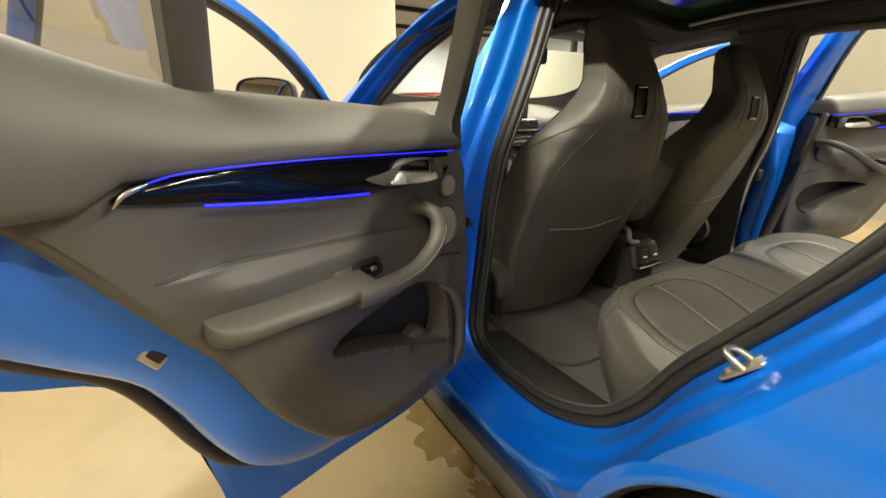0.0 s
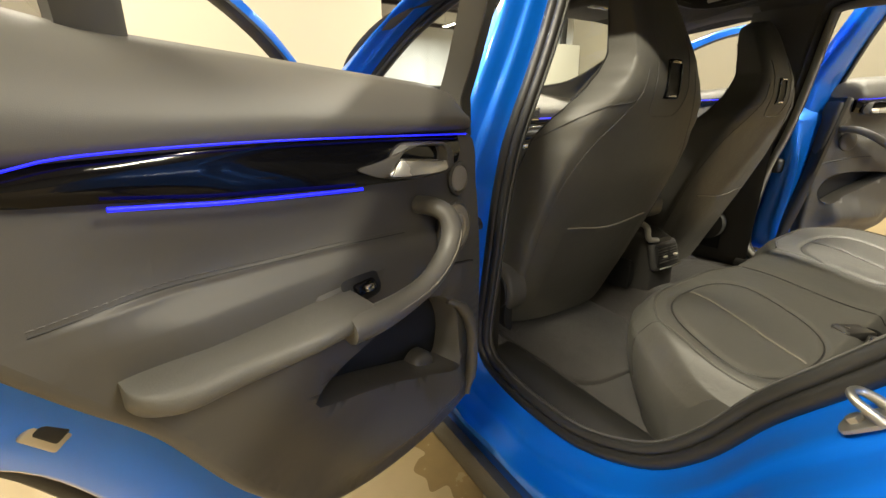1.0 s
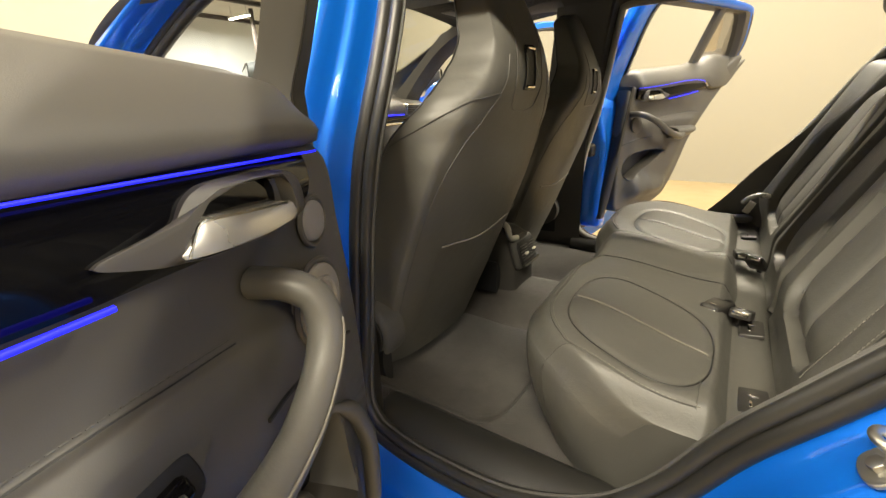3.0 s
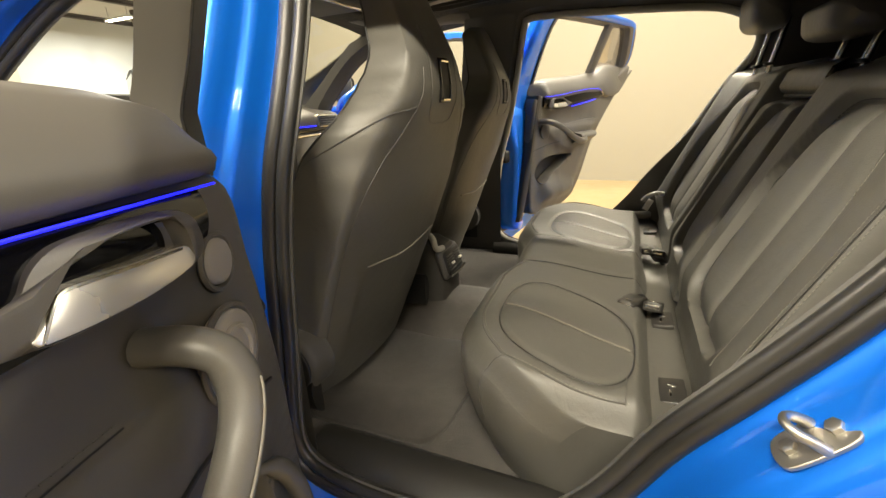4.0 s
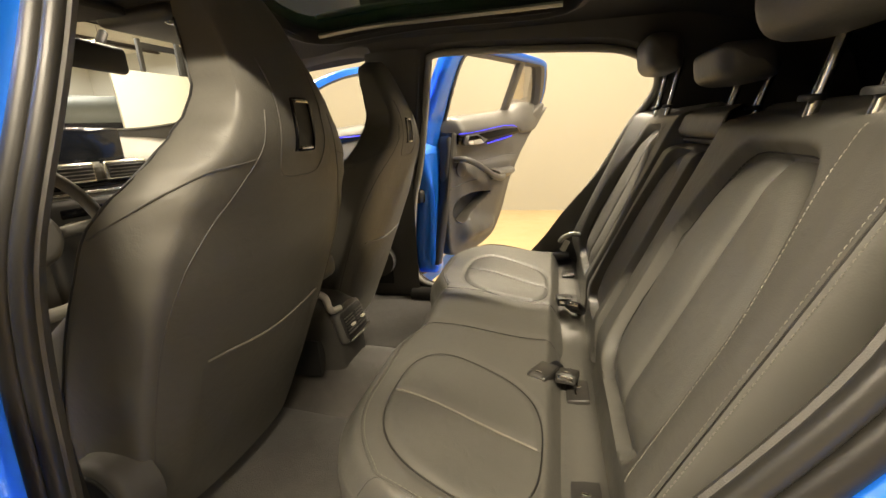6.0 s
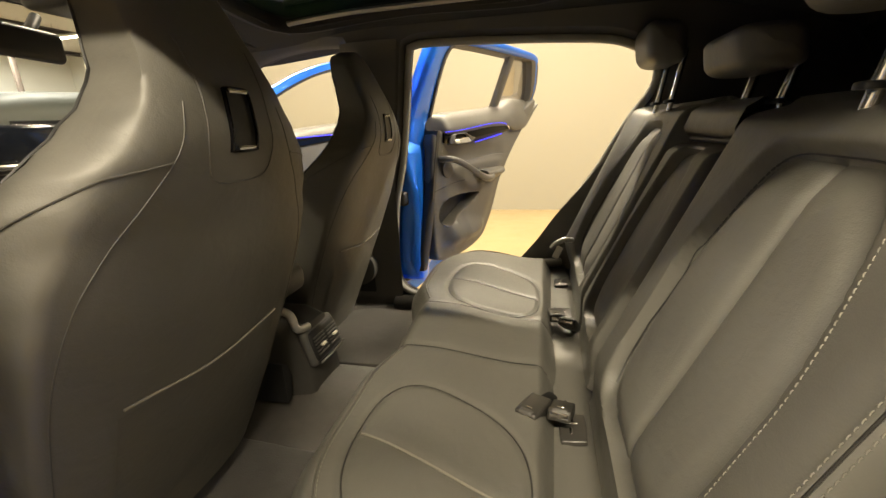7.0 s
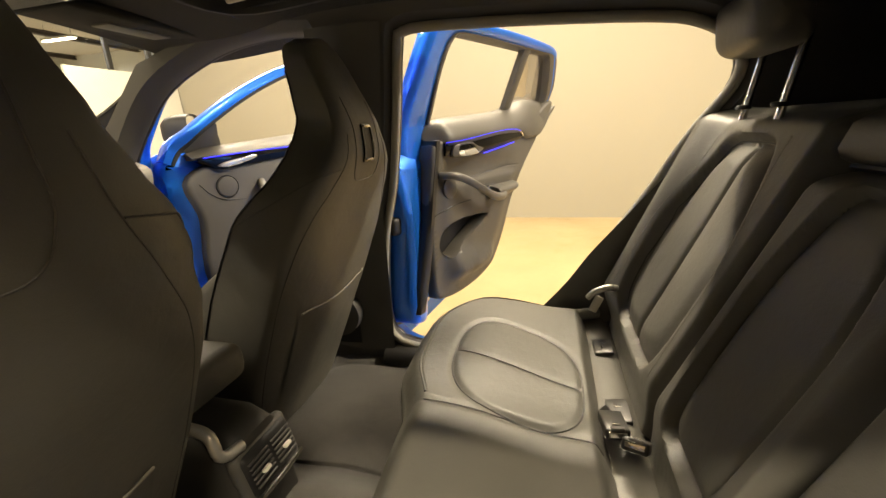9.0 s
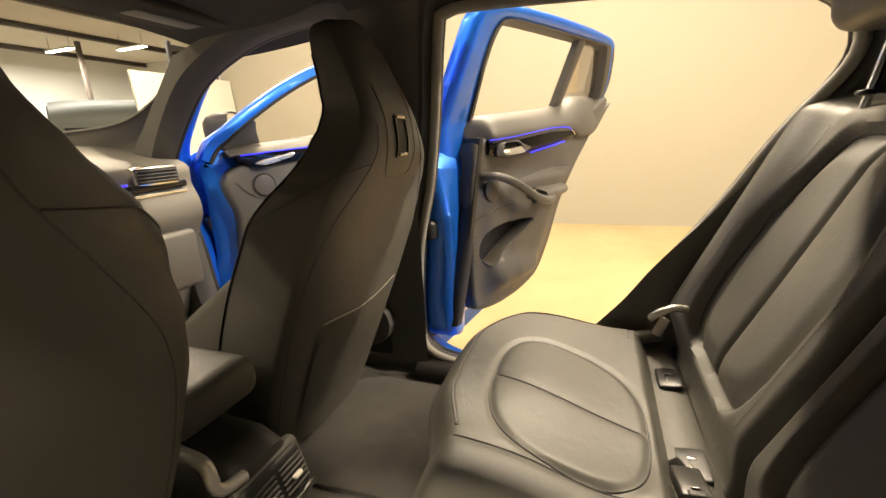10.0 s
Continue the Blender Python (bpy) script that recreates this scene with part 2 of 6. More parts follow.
def tube(path, radius, sides=8, closed=False, bm=None, flat=1.0, up=(0, 0, 1)):
    """A round bar along a path; flat squashes it across `up`. radius may be a list."""
    P = [Vector(p) for p in path]
    n = len(P)
    rows = []
    for i in range(n):
        a, b = (P[i - 1], P[(i + 1) % n]) if closed else (P[max(0, i - 1)], P[min(n - 1, i + 1)])
        t = (b - a).normalized()
        s = t.cross(Vector(up))
        if s.length < 1e-4:
            s = t.cross(Vector((1, 0, 0.01)))
        s.normalize()
        q = s.cross(t).normalized()
        r = radius[i] if isinstance(radius, (list, tuple)) else radius
        rows.append([P[i] + (s * math.cos(w) * flat + q * math.sin(w)) * r for w in [2 * math.pi * k / sides for k in range(sides)]])
    return grid(rows, bm, wrap_u=True, wrap_v=closed, cap=not closed)


def rbox(size, at=(0, 0, 0), bevel=0.01, segments=2, m=None, bm=None):
    """A box with rounded edges; m turns and moves it."""
    b2 = bmesh.new()
    bmesh.ops.create_cube(b2, size=1)
    for v in b2.verts:
        v.co = Vector((v.co.x * size[0], v.co.y * size[1], v.co.z * size[2]))
    if bevel:
        bmesh.ops.bevel(b2, geom=list(b2.edges), offset=min(bevel, min(size) * 0.49), segments=segments, profile=0.5, affect="EDGES")
    mat = (m if m is not None else Matrix.Identity(4)).copy()
    mat = Matrix.Translation(at) @ mat
    bmesh.ops.transform(b2, matrix=mat, verts=b2.verts)
    if bm is None:
        return b2
    tmp = bpy.data.meshes.new("tmp")
    b2.to_mesh(tmp)
    b2.free()
    bm.from_mesh(tmp)
    bpy.data.meshes.remove(tmp)
    return bm


def disc(radius, depth, m, sides=32, bevel=0.003, bm=None):
    """A flat rounded button whose axis is the local z of m."""
    rows = []
    for r, z in ((0.0005, depth), (radius - bevel, depth), (radius - bevel * 0.3, depth - bevel * 0.3), (radius, depth - bevel), (radius, 0)):
        rows.append([m @ Vector((r * math.cos(w), r * math.sin(w), z)) for w in [2 * math.pi * k / sides for k in range(sides)]])
    return grid(rows, bm, wrap_u=True, cap=True)


def sheet(outer, holes, put, cuts_a=(), cuts_b=()):
    """A flat plate with holes, drawn in two axes, cut along lines and then put into space by put(a, b)."""
    bm = bmesh.new()
    edges = []
    for loop in (outer, *holes):
        vs = [bm.verts.new((p[0], p[1], 0)) for p in loop]
        edges += [bm.edges.new((vs[i], vs[(i + 1) % len(vs)])) for i in range(len(vs))]
    bmesh.ops.triangle_fill(bm, use_beauty=True, use_dissolve=False, edges=edges)
    for axis, cuts in ((0, cuts_a), (1, cuts_b)):
        for c in cuts:
            co, no = [0, 0, 0], [0, 0, 0]
            co[axis], no[axis] = c, 1
            bmesh.ops.bisect_plane(bm, geom=list(bm.verts) + list(bm.edges) + list(bm.faces), plane_co=co, plane_no=no, dist=1e-5)
    for v in bm.verts:
        v.co = Vector(put(v.co.x, v.co.y))
    return bm


def offset(loop, dist):
    """A closed outline moved outwards (2D); dist may be a function of the point."""
    L = np.array(loop, float)
    t = np.roll(L, -1, 0) - np.roll(L, 1, 0)
    nrm = np.stack([t[:, 1], -t[:, 0]], 1)
    nrm /= np.linalg.norm(nrm, axis=1)[:, None] + 1e-9
    area = 0.5 * np.sum(L[:, 0] * np.roll(L[:, 1], -1) - np.roll(L[:, 0], -1) * L[:, 1])
    if area < 0:
        nrm = -nrm
    d = np.array([dist(p) for p in L])[:, None] if callable(dist) else dist
    return L + nrm * d


def slab(outline, put, n0, n1, edge=0.006, bm=None):
    """A plate with softened edges between depths n0 and n1; put(a, b, n) places a point."""
    rows = []
    sgn = 1 if n1 > n0 else -1
    for off, n in ((0, n0), (0, n1 - sgn * edge), (-edge * 0.3, n1 - sgn * edge * 0.3), (-edge, n1)):
        rows.append([put(p[0], p[1], n) for p in offset(outline, off)])
    bm = grid(rows, bm, wrap_u=True)
    top = sheet(offset(outline, -edge), [], lambda a, b: put(a, b, n1))
    tmp = bpy.data.meshes.new("tmp")
    top.to_mesh(tmp)
    top.free()
    bm.from_mesh(tmp)
    bpy.data.meshes.remove(tmp)
    return bm


def dist_poly(x, y, pts):
    """Distance from a point to a polyline in a plane."""
    best = 9.0
    for (ax, ay), (bx, by) in zip(pts[:-1], pts[1:]):
        dx, dy = bx - ax, by - ay
        t = max(0.0, min(1.0, ((x - ax) * dx + (y - ay) * dy) / (dx * dx + dy * dy + 1e-12)))
        best = min(best, math.hypot(x - ax - t * dx, y - ay - t * dy))
    return best


def dashes(path, length=0.006, gap=0.004, radius=0.0009):
    """A row of single stitches along a path."""
    P = spline(path, 700)
    d = np.concatenate([[0], np.cumsum(np.linalg.norm(np.diff(P, axis=0), axis=1))])
    bm = bmesh.new()
    s = 0.0
    while s + length < d[-1]:
        a, b = [np.array([np.interp(q, d, P[:, c]) for c in range(3)]) for q in (s, s + length)]
        tube([a, (a + b) / 2 + 0.0003, b], radius, 5, bm=bm)
        s += length + gap
    return bm

# ---- the garage ----
EAST, PART_Y, NORTH, CEIL = 4.93, 5.3, 17.0, 4.3


def box_between(a, b, bevel=0.0):
    size = [abs(b[i] - a[i]) for i in range(3)]
    return rbox(size, [(a[i] + b[i]) / 2 for i in range(3)], bevel)


def structure(name, bm, mat, label, category):
    return tagged(part(name, bm, mat, smooth=False), label, category, kind="structure")


structure("floor", box_between((-9, -7, -0.15), (12, NORTH, 0)), M_FLOOR, "tan sealed concrete garage floor with worn mottling", "floor")
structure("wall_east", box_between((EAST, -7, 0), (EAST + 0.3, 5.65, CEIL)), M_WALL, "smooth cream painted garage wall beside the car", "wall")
structure("wall_partition", box_between((-9, PART_Y, 0), (1.1, PART_Y + 0.35, CEIL)), M_WALL_LIT, "cream painted partition wall ahead of the car", "wall")
structure("wall_north", box_between((-9, NORTH, 0), (12.3, NORTH + 0.3, CEIL)), M_WHITEWALL, "white far wall of the garage", "wall")
structure("wall_far_east", box_between((12, 5.65, 0), (12.3, NORTH, CEIL)), M_WHITEWALL, "white far side wall of the garage", "wall")
structure("wall_recess", box_between((EAST + 0.3, 5.35, 0), (12.3, 5.65, CEIL)), M_WHITEWALL, "white return wall", "wall")
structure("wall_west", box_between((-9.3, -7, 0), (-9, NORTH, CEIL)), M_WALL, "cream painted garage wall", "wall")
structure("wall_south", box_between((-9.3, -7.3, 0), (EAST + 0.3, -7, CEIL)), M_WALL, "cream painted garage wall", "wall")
structure("ceiling", box_between((-9.3, -7.3, CEIL), (12.3, NORTH + 0.3, CEIL + 0.2)), M_CEIL, "dull painted garage ceiling", "ceiling")
structure("baseboard", box_between((EAST - 0.012, -7, 0.0), (EAST, 5.65, 0.012)), M_WALL, "thin skirting strip at the foot of the wall", "skirting")

for y in (8.2, 10.7, 13.6, 16.4):
    deep = 0.30 if y < 12 else 0.13
    bm = box_between((-9, y - 0.07, CEIL - deep), (12, y + 0.07, CEIL - deep + 0.03))
    rbox((21, 0.02, deep - 0.06), (1.5, y, CEIL - deep / 2), 0, bm=bm)
    rbox((21, 0.14, 0.03), (1.5, y, CEIL - 0.015), 0, bm=bm)
    tagged(part("ceiling_beam", bm, M_BEAM, smooth=False), "dark rusty steel roof beam", "beam", "roof beams", "structure")


def strip_light(at, length, along, power):
    """A hanging twin-tube lamp with its tray and the light that it gives."""
    lamp = thing("strip_light", "long fluorescent strip lamp under the ceiling", "ceiling lamp", at, "strip lamps")
    ax = (length, 0.16, 0.05) if along == "x" else (0.16, length, 0.05)
    part("tray", rbox(ax, (0, 0, 0.05), 0.01), M_WHITEWALL, lamp)
    for o in (-0.045, 0.045):
        a, b = ((-length / 2 + 0.03, o, 0.01), (length / 2 - 0.03, o, 0.01)) if along == "x" else ((o, -length / 2 + 0.03, 0.01), (o, length / 2 - 0.03, 0.01))
        part("tube", tube([a, b], 0.013, 10), M_LAMP, lamp, "glowing white tube")
    for o in (-0.4, 0.4):
        p = (o * length, 0, 0.07) if along == "x" else (0, o * length, 0.07)
        part("hanger", tube([p, (p[0], p[1], CEIL - at[2])], 0.005, 6), M_RACK, lamp)
    if power:
        ld = bpy.data.lights.new("strip_glow", "AREA")
        ld.shape, ld.size, ld.size_y = "RECTANGLE", ax[0], ax[1]
        ld.energy, ld.color = power, (LAMP_COLOUR if at[1] < 7 else (1.0, 0.98, 0.90))
        lo = new("strip_glow", ld)
        lo.location = (at[0], at[1], at[2] - 0.03)
    return lamp


for x, y, along, p in LAMPS:
    strip_light((x, y, 3.9), 2.4 if y < 10 else 1.1, along, p)

# far clutter behind the partition
def shelf_rack(at, width, height, levels):
    rack = thing("storage_rack", "tall dark steel storage rack against the far side", "rack", at, "storage racks")
    for sx in (0, width):
        for sy in (0, 0.8):
            part("post", rbox((0.07, 0.06, height), (sx, sy, height / 2), 0.004), M_RACK, rack)
    for k in range(levels):
        z = 0.5 + k * (height - 0.6) / max(1, levels - 1)
        for sy in (0, 0.8):
            part("beam", rbox((width, 0.04, 0.1), (width / 2, sy, z), 0.004), M_RACK, rack)
    return rack


shelf_rack((5.35, 6.3, 0), 0.9, 2.9, 4)

bm = rbox((1.46, 0.04, 2.06), (0, 0, 1.05), 0.006, m=pose(0, 0, 0, -3, 0, 0))
tagged(part("white_panel", bm, M_PANEL), "large plain white panel standing on the floor", "panel").matrix_world = pose(4.17, 5.45, 0, 0, 0, -3)
bm = rbox((0.11, 0.11, CEIL), (8.65, 14.6, CEIL / 2), 0.01)
tagged(part("steel_post", bm, M_BEAM), "dark steel column in the far hall", "post")


def far_car(name, label, paint_mat, at, turn, kind):
    """A parked vehicle seen from afar: body with bonnet and cabin, windows, lamps, wheels."""
    car = thing(name, label, "car", at)
    car.rotation_euler = (0, 0, radians(turn))
    boxy = kind == "boxy"
    prof = [(2.1, 0.35), (2.15, 0.75), (2.05, 0.98), (0.95, 1.06), (0.75, 1.12), (0.45, 1.78), (-1.9, 1.84), (-2.05, 1.7), (-2.1, 0.4)] if boxy else \
           [(2.15, 0.3), (2.2, 0.6), (2.0, 0.8), (1.0, 0.98), (0.1, 1.42), (-0.9, 1.44), (-1.7, 1.1), (-2.15, 1.0), (-2.2, 0.35)]
    hw = 0.92 if boxy else 0.88
    rows = []
    for k in range(13):
        w = -1 + k / 6
        rows.append([(w * hw * (1 - (0.03 if boxy else 0.2) * max(0, z - 1.0) / 0.45), y, z - 0.05 * abs(w) ** 4) for y, z in spline(prof, 48)])
    part("body", grid(rows, cap=True), paint_mat, car)
    wz = [(0.86, 1.12), (0.52, 1.70), (-1.7, 1.74), (-1.85, 1.15)] if boxy else [(0.95, 1.0), (0.12, 1.38), (-0.85, 1.4), (-1.5, 1.08)]
    for s in (-1, 1):
        rows = [[(s * (hw * (1 - (0.03 if boxy else 0.2) * max(0, z - 1.0) / 0.45) + e), y, z) for y, z in wz] for e in (-0.02, 0.012)]
        part("side_window", grid(rows, wrap_u=True, cap=True), M_SCREEN, car)
    y0, z0, y1, z1 = wz[0][0] + 0.03, wz[0][1], wz[1][0] + 0.04, wz[1][1]
    part("windscreen", grid([[(-hw * 0.86, y0, z0), (hw * 0.86, y0, z0)], [(-hw * 0.78, y1, z1), (hw * 0.78, y1, z1)]]), M_SCREEN, car)
    for s in (-1, 1):
        for y in (1.35, -1.35):
            w = part("wheel", tube([(s * (hw - 0.2), y, 0.35), (s * (hw + 0.02), y, 0.35)], 0.35, 28), M_TYRE, car)
            part("rim", disc(0.22, 0.02, Matrix.Translation((s * (hw + 0.02), y, 0.35)) @ pose(0, 0, 0, 0, 90 * s, 0)), M_STEEL, w)
        m = Matrix.Translation((s * hw * 0.68, 2.12 if boxy else 2.05, 0.82 if boxy else 0.68)) @ pose(0, 0, 0, -90, 0, 0)
        part("headlight", disc(0.1, 0.04, m), M_CHROME, car)
    if boxy:
        for k in range(7):
            part("grille_bar", rbox((0.05, 0.03, 0.22), (-0.27 + k * 0.09, 2.14, 0.82), 0.006), M_CHROME, car)
    return car


far_car("off_road_car", "boxy dark green-grey off-road car parked far ahead", M_DARKGREEN, (4.9, 7.9, 0), 150, "boxy").scale = (1.08, 1.08, 1.08)
far_car("red_car", "red car parked beyond the partition wall", M_RED, (2.55, 7.9, 0), 118, "low")


# dark wet patch on the concrete by the sill
def blot(seed, rx, ry):
    random.seed(seed)
    k = [random.uniform(0.72, 1.2) for _ in range(34)]
    return spline([(rx * k[i] * math.cos(2 * math.pi * i / 34), ry * k[i] * math.sin(2 * math.pi * i / 34)) for i in range(34)], 170, True)


for i, (x, y, rx, ry, turn) in enumerate([(-0.765, 0.77, 0.22, 0.13, 90), (-0.80, 0.47, 0.05, 0.09, 20), (-0.72, 0.38, 0.07, 0.05, 0)]):
    bm = sheet(blot(5 + i, rx, ry), [], lambda a, b: (a, b, 0.0))
    st = part("floor_stain", bm, M_STAIN)
    st.matrix_world = pose(x, y, 0.004, 0, 0, turn)
    tagged(st, "dark brown damp stain on the concrete", "stain", "floor stains", "structure")

# ---- the car's shell ----
car = thing("car", "bright blue compact crossover with all four side openings open", "car")


def soft_over(d):
    """Zero below and d above nought, with a rounded bend between."""
    return 0.5 * (d + math.sqrt(d * d + 0.004))


def x_in(z):
    return 0.755 - 0.43 * soft_over(z - 1.0)


def x_out(z):
    if z < 0.45:
        return 0.905 - 0.25 * (0.45 - z)
    return 0.905 - 0.02 * sstep(0.86, 1.08, z) - 0.50 * soft_over(z - 1.0)


REAR_OPEN = spline([(0.545, 1.37), (0.59, 1.195), (0.645, 0.99), (0.685, 0.83), (0.705, 0.64), (0.70, 0.50), (0.66, 0.44), (0.59, 0.415), (0.477, 0.405), (0.327, 0.42),
                    (0.193, 0.485), (0.11, 0.575), (0.045, 0.69), (-0.015, 0.775), (-0.085, 0.875), (-0.145, 0.97), (-0.21, 1.10), (-0.27, 1.20), (-0.275, 1.27), (-0.235, 1.325),
                    (-0.16, 1.365), (-0.06, 1.384), (0.2, 1.402), (0.45, 1.412), (0.52, 1.402)], 120, True)
FRONT_OPEN = spline([(0.72, 1.395), (0.78, 1.18), (0.81, 0.95), (0.825, 0.7), (0.84, 0.48), (0.92, 0.415), (1.2, 0.405), (1.48, 0.43), (1.58, 0.52), (1.62, 0.75), (1.66, 0.95), (1.645, 1.06),
                     (1.56, 1.15), (1.33, 1.31), (1.10, 1.395), (0.92, 1.425), (0.78, 1.425)], 110, True)


FRONT_OPEN_NEAR = [(y - 0.026 * sstep(1.05, 0.75, y) * sstep(0.80, 1.0, z), z) for y, z in FRONT_OPEN]
REAR_OPEN_NEAR = [(y + (-0.030 + 0.17 * (z - 1.0) + 0.36 * (z - 1.0) ** 2) * sstep(0.28, 0.56, y), z) for y, z in REAR_OPEN]


def wide(p):
    return lerp(0.042, 0.072, sstep(0.52, 0.40, p[0]) * sstep(1.15, 1.0, p[1]))


def body_side(s):
    opening, ahead, trim = (REAR_OPEN_NEAR, FRONT_OPEN_NEAR, 0.4) if s < 0 else (REAR_OPEN, FRONT_OPEN, 1.0)
    ends = spline([(2.16, 0.27), (2.2, 0.5), (2.35, 0.67), (2.55, 0.72), (2.75, 0.67), (2.9, 0.5), (2.94, 0.3), (3.3, 0.32), (3.36, 0.6), (3.2, 0.86), (2.6, 0.98), (1.95, 1.05), (1.6, 1.22), (1.25, 1.40),
                   (0.95, 1.475), (0.4, 1.49), (-0.3, 1.465), (-0.75, 1.38), (-1.0, 1.12), (-1.06, 0.8), (-1.0, 0.35), (-0.68, 0.3)], 150)
    arch = [(-0.27 + 0.36 * math.cos(w), 0.33 + 0.365 * math.sin(w)) for w in [math.pi * k / 24 for k in range(24, -1, -1)]]
    outer = [tuple(p) for p in ends] + arch + [(0.12, 0.27), (0.6, 0.27), (1.2, 0.27), (1.8, 0.27)]
    holes = [offset(opening, lambda p: wide(p) * 1.1), offset(ahead, 0.042 * 1.1)]
    cz = list(np.arange(0.28, 0.46, 0.012)) + list(np.arange(0.47, 1.08, 0.025)) + [1.1, 1.15, 1.2, 1.25, 1.3, 1.35, 1.42]
    cy = list(np.arange(-0.8, 0.26, 0.025)) + [0.6, 1.0, 1.6, 2.2, 2.6, 3.0, 3.2]

    def skin(a, b):
        nose = -0.35 * sstep(2.6, 3.4, a) ** 2 - 0.22 * sstep(-0.5, -1.1, a) ** 2
        dip = 0.012 * math.exp(-((b - 0.62 - 0.05 * a) / 0.05) ** 2) if a > 0 else 0
        rad = math.hypot(a + 0.27, b - 0.33)
        flare = 0.012 * sstep(0.50, 0.43, rad)
        ridge = (0.010 * math.exp(-((b - 0.365) / 0.010) ** 2) + 0.006 * math.exp(-((b - 0.325) / 0.008) ** 2)) * sstep(0.10, 0.2, a)
        return (s * (x_out(b) + nose - dip + flare + ridge), a, b)
    skin_ob = part("body_side", sheet(outer, holes, skin, cy, cz), M_BLUE, car)
    for loop, w in ((opening, wide), (ahead, lambda p: 0.042)):
        rows = []
        for f, d in ((0.02, 0.0), (0.12, 0.03), (0.26, 0.10), (0.38, 0.28), (0.45, 0.43), (0.50, 0.50), (0.57, 0.535), (0.66, 0.565), (0.72, 0.62), (0.78, 0.75), (0.86, 0.89), (0.94, 0.965), (1.02, 0.992), (1.1, 1.0)):
            L = offset(loop, lambda p: w(p) * f)
            rows.append([(s * lerp(x_in(p[1]), x_out(p[1]), d) if d < 1 else skin(p[0], p[1])[0], p[0], p[1]) for p in L])
        part("door_flange", grid(rows, wrap_u=True), M_BLUE, car)
        # double lip seal all round
        for o, r, dx, mt in ((0.006, 0.0125, 0.006, M_SEAL), (-0.014, 0.0105, 0.0, M_SEAL_LIGHT)):
            L = offset(loop, o)
            part("door_seal", tube([(s * (x_in(p[1]) + dx), p[0], p[1]) for p in L], r, 12, True, up=(1, 0, 0)), mt, car)
        # inner trim lip that leads from the seal to the cabin lining
        rows = [[(s * (x_in(p[1]) + d * trim), p[0], p[1]) for p in offset(loop, o)] for o, d in ((-0.02, -0.002), (-0.026, -0.02), (-0.018, -0.05), (0.0, -0.075))]
        part("opening_trim", grid(rows, wrap_u=True), M_HARD, car)
        if s > 0 and loop is opening:
            part("door_seal", tube([(s * (x_in(p[1]) - 0.056), p[0], p[1]) for p in offset(loop, -0.027)], 0.0125, 10, True, up=(1, 0, 0)), M_LIP, car, "pale grey seal lip")
    # lining of the cabin side
    inner = [(1.75, 0.30), (1.8, 1.05), (1.3, 1.37), (1.0, 1.44), (-0.3, 1.43), (-0.7, 1.34), (-0.95, 1.1), (-0.95, 0.35)]
    part("side_lining", sheet(inner, [offset(opening, 0.0), offset(ahead, 0.0)], lambda a, b: (s * (x_in(b) - 0.075 * trim), a, b), (), (0.6, 0.8, 0.9, 0.95, 1.0, 1.05, 1.1, 1.2, 1.3)), M_HARD, car)
    # sill skirt
    rows = [[(s * x, y, z) for y in np.linspace(0.12, 2.18, 30)] for x, z in ((0.86, 0.270), (0.88, 0.288), (0.902, 0.298), (0.906, 0.285), (0.90, 0.22), (0.84, 0.18))]
    part("side_skirt", grid(rows), M_HARD, car, "dark grey plastic side skirt")
    # sill plate inside the opening
    rows = [[(s * x, y, z) for y in np.linspace(0.15, 0.68, 24)] for x, z in ((0.735, 0.415), (0.70, 0.44), (0.655, 0.443), (0.635, 0.43), (0.63, 0.40))]
    part("sill_trim", grid(rows), M_RUBBER, car, "black sill plate")
    # wheel
    for wy in (-0.27, 2.55):
        w = part("wheel", tube([(s * 0.62, wy, 0.33), (s * 0.66, wy, 0.33), (s * 0.84, wy, 0.33), (s * 0.86, wy, 0.33)], [0.30, 0.335, 0.335, 0.31], 40), M_TYRE, car)
        part("rim", disc(0.25, 0.02, Matrix.Translation((s * 0.85, wy, 0.33)) @ pose(0, 0, 0, 0, 90 * s, 0)), M_STEEL, w)
    rows = [[(s * x, -0.27 + r * math.cos(t), 0.33 + r * math.sin(t)) for t in [math.pi * k / 20 for k in range(21)]] for x, r in ((0.915, 0.362), (0.90, 0.352), (0.80, 0.36), (0.55, 0.36))]
    part("wheel_arch", grid(rows), M_BLACK, car)
    rows = [[(s * (x_out(0.33 + r * math.sin(t)) + o), -0.27 + r * math.cos(t), 0.33 + r * math.sin(t)) for t in [math.pi * k / 60 for k in range(61)]]
            for r, o in ((0.358, -0.02), (0.360, 0.012), (0.365, 0.019), (0.372, 0.020), (0.379, 0.017), (0.386, 0.0135), (0.394, 0.0110))]
    part("arch_flare", grid(rows), M_BLUE, car)
    return skin_ob


for s in (-1, 1):
    body_side(s)

